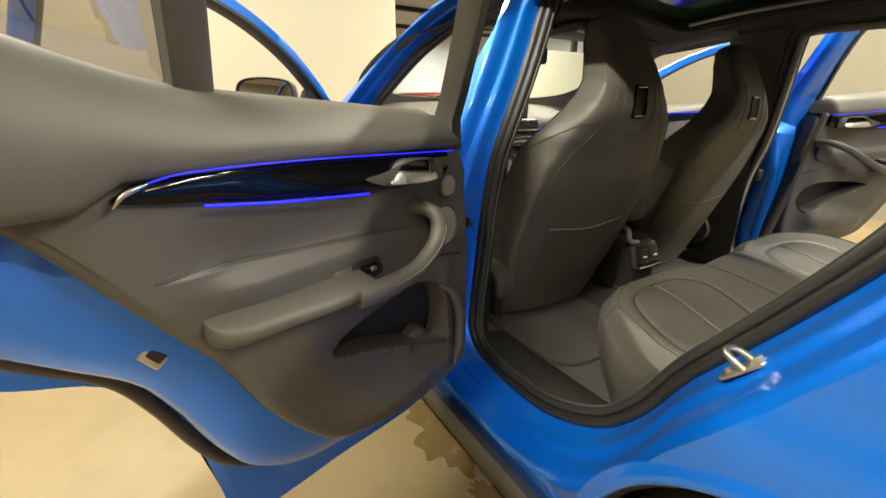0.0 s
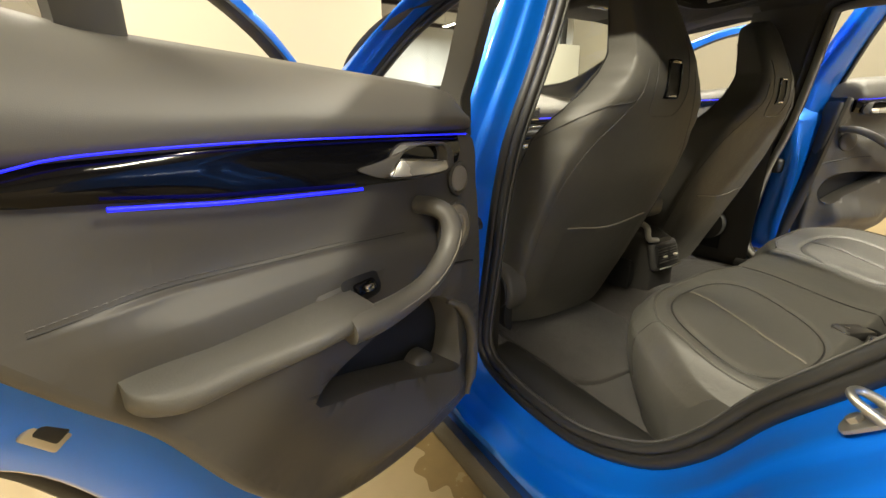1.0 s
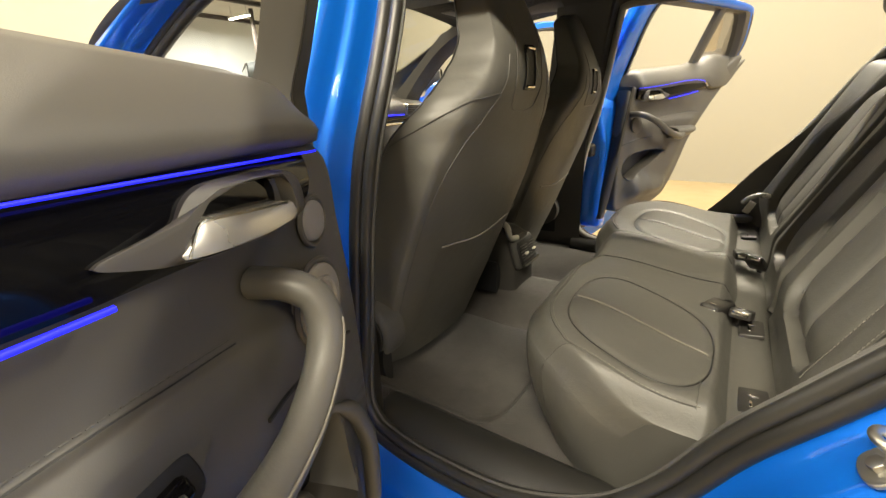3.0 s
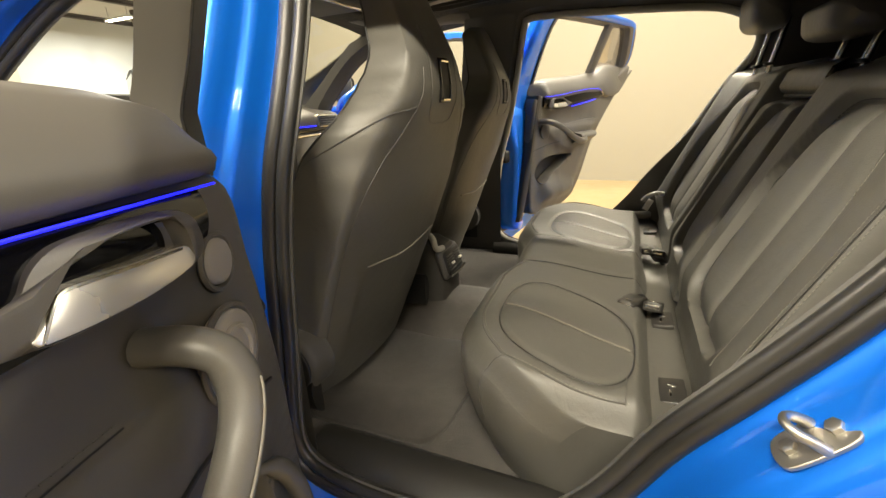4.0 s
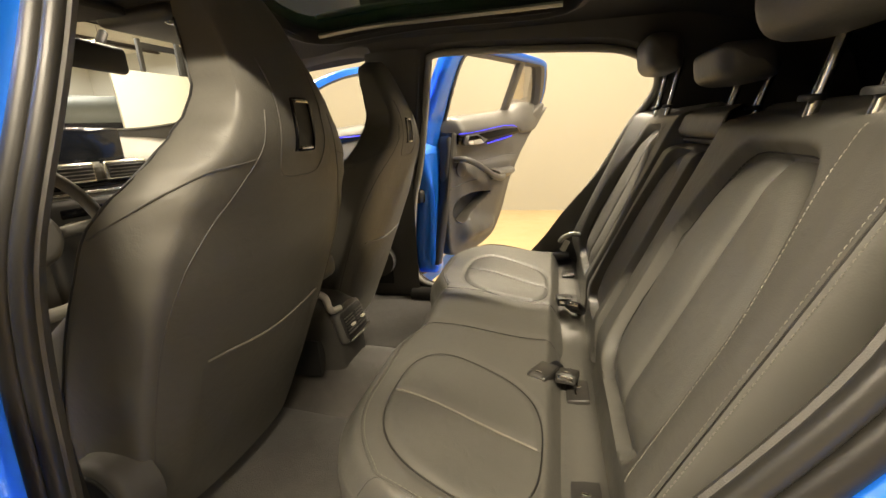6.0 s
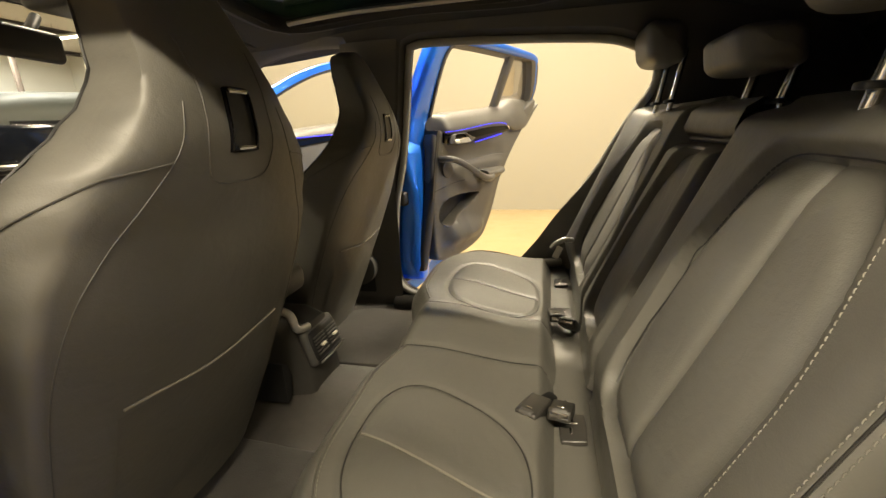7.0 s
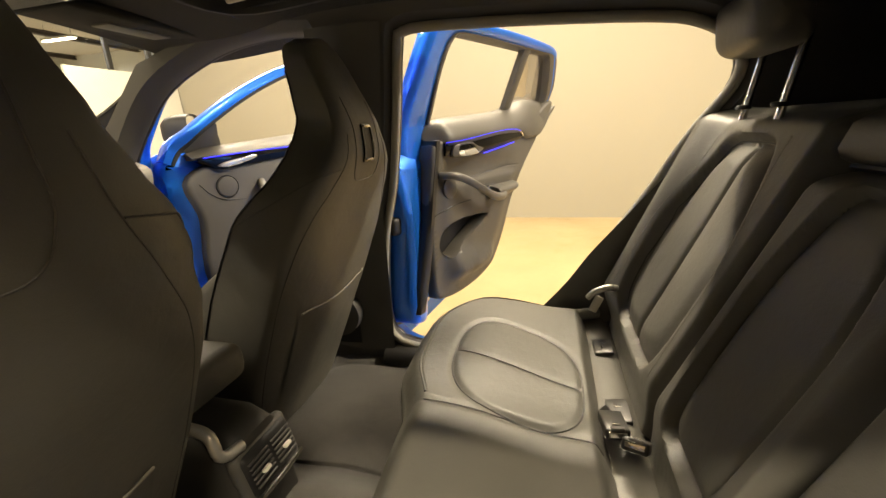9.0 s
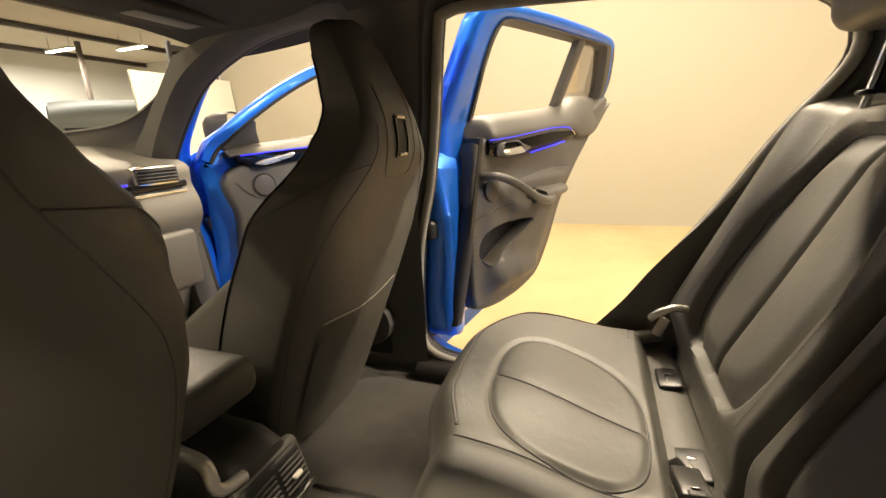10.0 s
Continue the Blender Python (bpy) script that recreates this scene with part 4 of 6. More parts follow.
    if s < 0:
        part("pocket_lip", tube([P(u, n, z) for u, n, z in spline([(0.20, 0.172, 0.765), (0.17, 0.187, 0.74), (0.158, 0.198, 0.69), (0.162, 0.20, 0.62), (0.175, 0.20, 0.57)], 20)], [0.006] * 3 + [0.011] * 14 + [0.005] * 3, 8), M_SOFT, ob)
    if s < 0:
        part("cup_bulge", disc(0.030, 0.03, Matrix.Translation(P(0.25, 0.132, 0.650)) @ pose(0, 0, 0, 0, -90 * s, 0), 24, 0.012), M_SOFT, ob)
    # crease across the lower lining, its shade put in as a black line
    part("lower_crease", tube([P(u, 0.167 + bump_panel(u, z), z) for u, z in spline([(0.112, 0.811), (0.15, 0.822), (0.205, 0.833), (0.30, 0.838)], 24)], 0.0022, 5), M_BLACK, ob)
    if s > 0:
        part("edge_seal", grid([[P(u, n, z) for u, n in ((0.074 + lean, 0.10), (0.078 + lean, 0.158), (0.086 + lean, 0.168), (0.104 + lean, 0.166), (0.110 + lean, 0.14))] for z in np.linspace(0.50, 1.05, 18) for lean in (0.2 * (z - 0.6) - 0.034,)]), M_RUBBER, ob, "black rubber edge of the lining")
    # gloss strip and light lines
    gl = []
    lift = lambda u: 0.019 * sstep(0.20, 0.62, u) if s > 0 else 0.0
    for u in np.concatenate([np.linspace(0.175, 0.66, 44), np.linspace(0.67, 0.722, 8)]):
        top = curve_at([(0.17, 1.0405), (0.388, 1.0475), (0.535, 1.051), (0.65, 1.0495), (0.70, 1.043), (0.723, 1.030)], u)
        low = curve_at([(0.17, 1.0), (0.26, 0.986), (0.392, 0.992), (0.541, 1.004), (0.674, 1.019), (0.723, 1.026)], u)
        top, low = top + lift(u), low + 0.5 * lift(u)
        arc = 0.006 * math.sin(max(0, (u - 0.15) / 0.57) * math.pi)
        gl.append([P(u, 0.15, low)] + [P(u, 0.172 + arc + 0.005 * (1 - (2 * t - 1) ** 2), lerp(low, top, t)) for t in np.linspace(0, 1, 11)] + [P(u, 0.15, top)])
    part("gloss_strip", grid(gl, wrap_u=True, cap=True), M_PIANO, ob, "gloss black trim strip")
    part("strip_edge", tube([P(u, 0.181, z + lift(u)) for u, z in spline([(0.724, 1.024), (0.712, 1.036), (0.69, 1.044)], 14)], [0.0015 + 0.0022 * math.sin(math.pi * i / 13) for i in range(14)], 8), M_CHROME, ob)
    part("light_line", tube([P(u, 0.184 + 0.006 * math.sin(max(0, (u - 0.15) / 0.57) * math.pi), z + lift(u)) for u, z in spline([(0.69, 1.0455), (0.65, 1.052), (0.535, 1.0535), (0.388, 1.050), (0.168, 1.0425)], 50)], 0.0010, 8), M_LED, ob, "thin glowing blue light line")
    part("light_line", tube([P(u, 0.180 + 0.005 * math.sin(max(0, (u - 0.15) / 0.57) * math.pi), z + 0.5 * lift(u)) for u, z in spline([(0.640, 1.0125), (0.60, 1.008), (0.541, 1.0015), (0.392, 0.990)], 40)], 0.0020, 8), M_LED, ob, "glowing blue light line")
    # handle
    bez = spline([(0.396, 1.0125), (0.370, 1.017), (0.346, 1.020), (0.335, 1.030), (0.324, 1.036), (0.307, 1.0385), (0.259, 1.037), (0.225, 1.033), (0.205, 1.020), (0.205, 0.995), (0.25, 0.988), (0.30, 0.990), (0.345, 0.996), (0.367, 1.001)], 90, True)
    hol = spline([(0.349, 1.000), (0.333, 1.019), (0.314, 1.033), (0.30, 1.0345), (0.24, 1.0325), (0.230, 1.025), (0.226, 1.0), (0.238, 0.9935), (0.30, 0.9935)], 90, True)
    k = np.argmin(np.linalg.norm(bez - hol[0], axis=1))
    bez = np.roll(bez, -k, 0)
    mid = 0.25 * bez + 0.75 * hol
    rows = [[P(p[0], 0.16, p[1]) for p in bez], [P(p[0], 0.185, p[1]) for p in bez], [P(p[0], 0.192, p[1]) for p in mid], [P(p[0], 0.192, p[1]) for p in hol], [P(p[0], 0.188, p[1]) for p in offset(hol, -0.0015)], [P(p[0], 0.168, p[1]) for p in offset(hol, -0.005)]]
    part("handle_bezel", grid(rows, wrap_u=True), M_SOFT, ob, sharp=25)
    part("handle_cup", sheet(offset(hol, -0.004), [], lambda a, b: P(a, 0.169 + 0.012 * sstep(0.26, 0.232, a), b), np.linspace(0.23, 0.34, 12)), M_SOFT, ob)
    lev = spline([(0.350, 1.0003), (0.339, 1.0105), (0.332, 1.0165), (0.323, 1.0185), (0.28, 1.0145), (0.234, 1.0095), (0.2285, 1.003), (0.236, 0.9958), (0.29, 0.9955)], 60, True)
    bow = lambda a: 0.004 * math.sin(min(1, max(0, (a - 0.23) / 0.12)) * math.pi)
    part("handle", slab(lev, lambda a, b, n: P(a, n + bow(a) - 0.35 * (b - 1.0), b), 0.172, 0.194, 0.0012), M_HANDLE, ob, "satin silver door release lever")
    part("handle_edge", tube([P(u, 0.1935 + bow(u) - 0.35 * (z - 1.0), z) for u, z in spline([(0.3485, 1.0006), (0.3385, 1.010), (0.3315, 1.0155), (0.323, 1.0173), (0.28, 1.0132), (0.238, 1.0086)], 30)], 0.0013, 6), M_CHROME, ob)
    # loudspeakers
    face = pose(0, 0, 0, 0, -90 * s, 0)
    for (u, z, r, nm) in ((0.157, 0.970, 0.0215, "tweeter"), (0.190, 0.894, 0.040, "loudspeaker")):
        c = 0.163 + bump_panel(u, z)
        sp = part(nm, disc(r, 0.012 if s < 0 else 0.007, Matrix.Translation(P(u, c, z)) @ face, 40, 0.004), M_SPEAKER if s < 0 else M_SOFT, ob, "grey round speaker grille")
        if s > 0:
            continue
        part("ring", tube([P(u + (r + 0.004) * math.cos(w), c + 0.008, z + (r + 0.004) * math.sin(w)) for w in [2 * math.pi * k / 40 for k in range(40)]], 0.003, 6, True, up=(1, 0, 0)), M_SOFT, ob)
        if nm == "loudspeaker":
            part("ring", tube([P(u + r * 0.62 * math.cos(w), c + 0.0125, z + r * 0.62 * math.sin(w)) for w in [2 * math.pi * k / 36 for k in range(36)]], 0.003, 6, True, up=(1, 0, 0)), M_SPEAKER, ob)
    # armrest and pull handle
    rows = []
    tip_u = 0.660 if s < 0 else 0.640
    for u in np.concatenate([tip_u - 0.050 * (1 - np.cos(np.linspace(0.10, 1, 16) * math.pi / 2)), np.linspace(tip_u - 0.058, 0.425, 24)]):
        e = math.sqrt(max(0.0, 1 - (max(0.0, u - tip_u + 0.050) / 0.0505) ** 2))
        zt = 0.871 - 0.004 * sstep(0.6, 0.69, u)
        dn = 0.070 * lerp(1.0, 0.78, sstep(0.48, 0.62, u)) * (0.12 + 0.88 * e ** 0.8)
        sec = [(0.0, -0.004), (0.45, 0.001), (0.82, 0.006), (0.92, 0.009), (0.98, 0.014), (1.0, 0.020), (0.97, 0.026), (0.88, 0.031), (0.68, 0.038), (0.35, 0.048), (0.0, 0.058)]
        rows.append([P(u, 0.165 + dn * f, zt - drop * (0.30 + 0.70 * e)) for f, drop in sec])
    part("armrest", grid(rows, wrap_u=True, cap=True), M_LEATHER, ob, "padded dark leather armrest")
    pull = spline([(0.462, 0.222, 0.845), (0.41, 0.230, 0.846), (0.337, 0.232, 0.856), (0.287, 0.229, 0.880), (0.263, 0.225, 0.908), (0.256, 0.216, 0.930), (0.257, 0.203, 0.940), (0.258, 0.186, 0.944), (0.259, 0.160, 0.944)], 40)
    if s > 0:
        pull = spline([(0.47, 0.222, 0.838), (0.43, 0.228, 0.834), (0.37, 0.230, 0.850), (0.30, 0.226, 0.884), (0.24, 0.218, 0.914), (0.19, 0.205, 0.934), (0.165, 0.190, 0.938), (0.150, 0.165, 0.938)], 40)
    part("pull_handle", tube([P(*p) for p in pull], [lerp(0.018, 0.0138, sstep(0, 16, i)) for i in range(40)], 14, flat=1.15), M_PULL, ob, "curved grey pull handle")
    part("handle_line", tube([P(u, n + 0.0165, z + 0.004) for u, n, z in pull[6:30]], 0.001, 5), M_STITCH, ob)
    sw = spline([(0.47, 0.892), (0.40, 0.893), (0.35, 0.885), (0.36, 0.868), (0.40, 0.850), (0.46, 0.847)], 30, True)
    part("switch_panel", slab(sw, lambda a, b, n: P(a, n - 0.45 * (b - 0.868), b), 0.160, 0.186, 0.006), M_SOFT, ob)
    plate = spline([(0.430, 0.883), (0.382, 0.882), (0.374, 0.873), (0.381, 0.855), (0.424, 0.853), (0.433, 0.862)], 32, True)
    part("switch_plate", slab(plate, lambda a, b, n: P(a, n - 0.45 * (b - 0.868), b), 0.182, 0.1885, 0.002), M_BLACK, ob, "black plate round the window switch")
    sp = part("window_switch", rbox((0.012, 0.034, 0.016), P(0.403, 0.189, 0.868), 0.004, m=pose(0, 0, 0, 0, 30 * s, 0)), M_PIANO, ob)
    part("switch_key", rbox((0.012, 0.014, 0.009), P(0.403, 0.1955, 0.868), 0.003, m=pose(0, 0, 0, 0, 30 * s, 0)), M_CHROME, ob, "chrome window switch")
    # stitched seam
    seam = spline([(0.70, 0.927), (0.606, 0.930), (0.498, 0.923), (0.417, 0.918), (0.30, 0.908)], 60)
    for o in (0.007,):
        part("seam_stitching", dashes([P(u, 0.1665 + bump_panel(u, z + o), z + o) for u, z in seam], 0.0045, 0.002, 0.0006), M_SOFT, ob)
    part("seam_groove", tube([P(u, 0.1662 + bump_panel(u, z + 0.003), z + 0.0025) for u, z in seam], 0.0010, 5), M_BLACK, ob)
    # latch on the rear flange
    la = part("latch", rbox((0.006, 0.046, 0.034), P(0.694, 0.1125, 0.826), 0.003, m=pose(0, 0, 0, 35, 0, 0)), M_STEEL, ob, "steel door latch")
    part("latch_slot", rbox((0.008, 0.032, 0.023), P(0.694, 0.1135, 0.826), 0.003, m=pose(0, 0, 0, 35, 0, 0)), M_BLACK, ob)
    return ob


rear_door(-1, (-0.90, 0.67, 0.0), -68, 1.0, "open rear side door with grey lining and blue light lines")
rear_door(1, (0.82, 0.765, 0.042), 66, 1.08, "open rear side door with grey lining and blue light lines")


def front_door(s, hinge, turn, label):
    P = door_space(s, 1.0)
    outl = spline([(0.0, 0.44), (0.0, 0.7), (0.0, 0.95), (0.02, 1.06), (0.4, 1.085), (0.75, 1.10), (0.98, 1.11), (1.0, 0.9), (0.99, 0.6), (0.97, 0.45), (0.5, 0.42)], 110, True)
    rows = [[P(p[0], 0.0, p[1]) for p in offset(outl, 0.02)], [P(p[0], 0.02, p[1]) for p in offset(outl, 0.02)], [P(p[0], 0.03, p[1]) for p in outl], [P(p[0], 0.09, p[1]) for p in outl], [P(p[0], 0.105, p[1]) for p in offset(outl, -0.02)], [P(p[0], 0.11, p[1]) for p in offset(outl, -0.09)]]
    ob = part("front_door", grid(rows, wrap_u=True), M_BLUE, car, label)
    ob.matrix_world = Matrix.Translation(hinge) @ pose(0, 0, 0, 0, 0, turn)
    part("outer_skin", sheet(offset(outl, 0.02), [], lambda a, b: P(a, -0.03 * math.sin(min(1, max(0, (b - 0.4) / 0.7)) * math.pi), b), np.linspace(0.1, 0.9, 8), np.linspace(0.5, 1.05, 8)), M_BLUE, ob)
    part("hinge_boot", rbox((0.06, 0.03, 0.06), P(0.0, 0.06, 0.80), 0.012), M_RUBBER, ob)
    path = spline([(0.02, 1.04), (0.06, 1.11), (0.16, 1.20), (0.32, 1.31), (0.50, 1.395), (0.68, 1.44), (0.86, 1.45), (0.93, 1.43), (0.955, 1.36), (0.985, 1.20), (1.0, 1.10)], 80)
    fr, tr = [], []
    for i, (u, z) in enumerate(path):
        a, b = path[max(0, i - 1)], path[min(len(path) - 1, i + 1)]
        t = (b - a) / np.linalg.norm(b - a)
        nu, nz, w, n0 = t[1], -t[0], 0.026, frame_n(z)
        fr.append([P(u + nu * w * c, n0 + d, z + nz * w * c) for c, d in ((-1.0, 0.0), (-1.0, 0.05), (-0.7, 0.062), (0.3, 0.064), (0.6, 0.04), (0.6, 0.0))])
        tr.append([P(u + nu * w * c, n0 + d, z + nz * w * c) for c, d in ((0.30, 0.0645), (0.36, 0.068), (0.72, 0.069), (0.85, 0.05), (0.85, 0.01), (0.62, 0.005))])
    part("window_frame", grid(fr, wrap_u=True, cap=True), M_BLUE, ob)
    part("frame_trim", grid(tr, wrap_u=True, cap=True), M_BLACK, ob)
    sail = spline([(0.07, 1.08), (0.09, 1.12), (0.15, 1.175), (0.19, 1.192), (0.20, 1.15), (0.205, 1.09)], 30, True)
    part("mirror_triangle", slab(sail, lambda a, b, n: P(a, frame_n(b) + n, b), 0.02, 0.06, 0.01), M_HARD, ob)
    rows = []
    for u in np.linspace(0.07, 0.97, 30):
        e = sstep(0.05, 0.16, u) ** 0.6
        top, low = 1.070 + 0.09 * u, 1.045 + 0.06 * u
        c = lerp(low, top, 0.4 + 0.6 * e)
        rows.append([P(u, n, z) for n, z in ((0.05, c), (0.11, c + 0.015), (0.15, c), (0.175, lerp(c, low, 0.5)), (0.18, low + 0.01), (0.17, low), (0.05, low))])
    part("upper_lining", grid(rows, wrap_u=True, cap=True), M_SOFT, ob)
    lining = spline([(0.08, 1.01), (0.07, 0.8), (0.06, 0.55), (0.12, 0.48), (0.5, 0.46), (0.85, 0.48), (0.93, 0.6), (0.95, 0.85), (0.96, 1.07), (0.5, 1.065)], 90, True)
    part("door_lining", slab(lining, lambda a, b, n: P(a, n + 0.03 * sstep(0.75, 0.6, b) * sstep(0.06, 0.2, a), b), 0.10, 0.166, 0.012), M_SOFT, ob, "dark grey moulded door lining")
    strip = spline([(0.08, 1.055), (0.25, 1.066), (0.5, 1.078), (0.72, 1.085), (0.69, 1.060), (0.48, 1.035), (0.27, 1.016), (0.17, 1.006), (0.12, 1.022)], 60, True)
    part("gloss_strip", slab(strip, lambda a, b, n: P(a, n, b), 0.15, 0.178, 0.004), M_PIANO, ob, "gloss black trim strip")
    part("light_line", tube([P(u, 0.182, z) for u, z in spline([(0.10, 1.057), (0.34, 1.073), (0.7, 1.087)], 24)], 0.0022, 6), M_LED, ob, "thin glowing blue light line")
    lever = spline([(0.150, 1.022), (0.185, 1.036), (0.25, 1.048), (0.315, 1.058), (0.305, 1.042), (0.25, 1.028), (0.19, 1.016)], 40, True)
    part("handle", slab(lever, lambda a, b, n: P(a, n, b), 0.172, 0.200, 0.004), M_HANDLE, ob, "satin silver door release lever")
    # black line in place of the shade in the crease
    part("lining_crease", tube([P(u, 0.1672, z) for u, z in spline([(0.075, 0.955), (0.105, 0.915), (0.17, 0.880), (0.30, 0.872)], 24)], 0.0025, 5), M_BLACK, ob)
    face = pose(0, 0, 0, 0, -90 * s, 0)
    part("loudspeaker", disc(0.042, 0.012, Matrix.Translation(P(0.18, 0.162, 0.935)) @ face, 40), M_SOFT, ob, "round speaker grille")
    part("ring", tube([P(0.18 + 0.045 * math.cos(w), 0.169, 0.935 + 0.045 * math.sin(w)) for w in [2 * math.pi * k / 40 for k in range(40)]], 0.0025, 6, True, up=(1, 0, 0)), M_BLACK, ob)
    rows = [[P(u, n, z + 0.86 - 0.02 * sstep(0.8, 0.4, u)) for n, z in ((0.165, 0.0), (0.22, -0.004), (0.235, -0.02), (0.215, -0.05), (0.165, -0.08))] for u in np.linspace(0.42, 0.85, 18)]
    part("armrest", grid(rows, wrap_u=True, cap=True), M_LEATHER, ob)
    part("pull_handle", tube([P(*p) for p in spline([(0.45, 0.215, 0.835), (0.37, 0.235, 0.85), (0.31, 0.238, 0.90), (0.33, 0.17, 0.94)], 24)], 0.017, 10), M_TRIMGREY, ob)
    # outside mirror
    turn_out = -34 * s
    RM = Matrix.Translation(P(0.17, -0.15, 1.165)) @ pose(0, 0, 0, 0, 0, turn_out)
    oval = spline([(-0.115, -0.045), (-0.122, 0.02), (-0.105, 0.062), (-0.03, 0.078), (0.07, 0.074), (0.115, 0.045), (0.12, -0.02), (0.095, -0.062), (0.0, -0.075), (-0.085, -0.068)], 48, True)
    hs = part("mirror_housing", grid([[RM @ Vector((p[0] * k * s, y, p[1] * k)) for p in oval] for y, k in ((-0.036, 0.92), (-0.046, 0.965), (-0.044, 1.0), (-0.02, 1.0), (0.02, 0.95), (0.05, 0.82), (0.07, 0.58), (0.078, 0.2))], wrap_u=True, cap=True), M_BLACK, ob, "gloss black outside mirror housing")
    part("mirror_glass", slab(oval * 0.90, lambda a, b, n: RM @ Vector((a * s, n, b)), -0.034, -0.040, 0.001), M_MIRROR, hs)
    part("mirror_foot", tube([P(0.13, 0.03, 1.07), P(0.15, -0.10, 1.10)], 0.02, 10), M_BLACK, ob)
    return ob


front_door(-1, (-0.895, 1.66, 0.0), -66, "open front side door with blue painted window frame")
front_door(1, (0.86, 1.70, 0.03), 64, "open front side door with blue painted window frame")

# ---- front seats ----
# half widths of the rear face and of the front, depth, and how far back the rear face stands, by height
RW = [(0.44, 0.19), (0.50, 0.215), (0.62, 0.238), (0.78, 0.250), (0.90, 0.250), (0.97, 0.238), (1.03, 0.210), (1.085, 0.176), (1.125, 0.145), (1.17, 0.122), (1.22, 0.108), (1.27, 0.098), (1.315, 0.090), (1.340, 0.074), (1.355, 0.050), (1.362, 0.02)]
FW = [(0.44, 0.22), (0.50, 0.235), (0.62, 0.255), (0.78, 0.266), (0.90, 0.264), (0.97, 0.260), (1.02, 0.255), (1.05, 0.246), (1.08, 0.222), (1.105, 0.194), (1.13, 0.166), (1.16, 0.134), (1.2, 0.110), (1.27, 0.103), (1.315, 0.098), (1.340, 0.088), (1.355, 0.062), (1.362, 0.025)]
DP = [(0.50, 0.12), (0.65, 0.145), (0.85, 0.145), (1.0, 0.130), (1.08, 0.100), (1.14, 0.098), (1.2, 0.088), (1.28, 0.068), (1.33, 0.054), (1.362, 0.025)]
REAR = [(0.44, 0.262), (0.50, 0.243), (0.64, 0.190), (0.768, 0.138), (0.90, 0.085), (1.0, 0.045), (1.05, 0.020), (1.09, 0.003), (1.12, -0.004), (1.15, -0.003), (1.18, 0.001), (1.216, 0.013), (1.26, 0.033), (1.31, 0.056), (1.362, 0.080)]
REAR_LINE = spline(REAR, 160)


ROUND = 0.012                                   # how far the rear face falls off at its edges


def seat_back_y(z):
    """Rear face of a front seat's back: rearmost below the head, falling away forwards above and below."""
    return float(np.interp(z, REAR_LINE[:, 0], REAR_LINE[:, 1]))


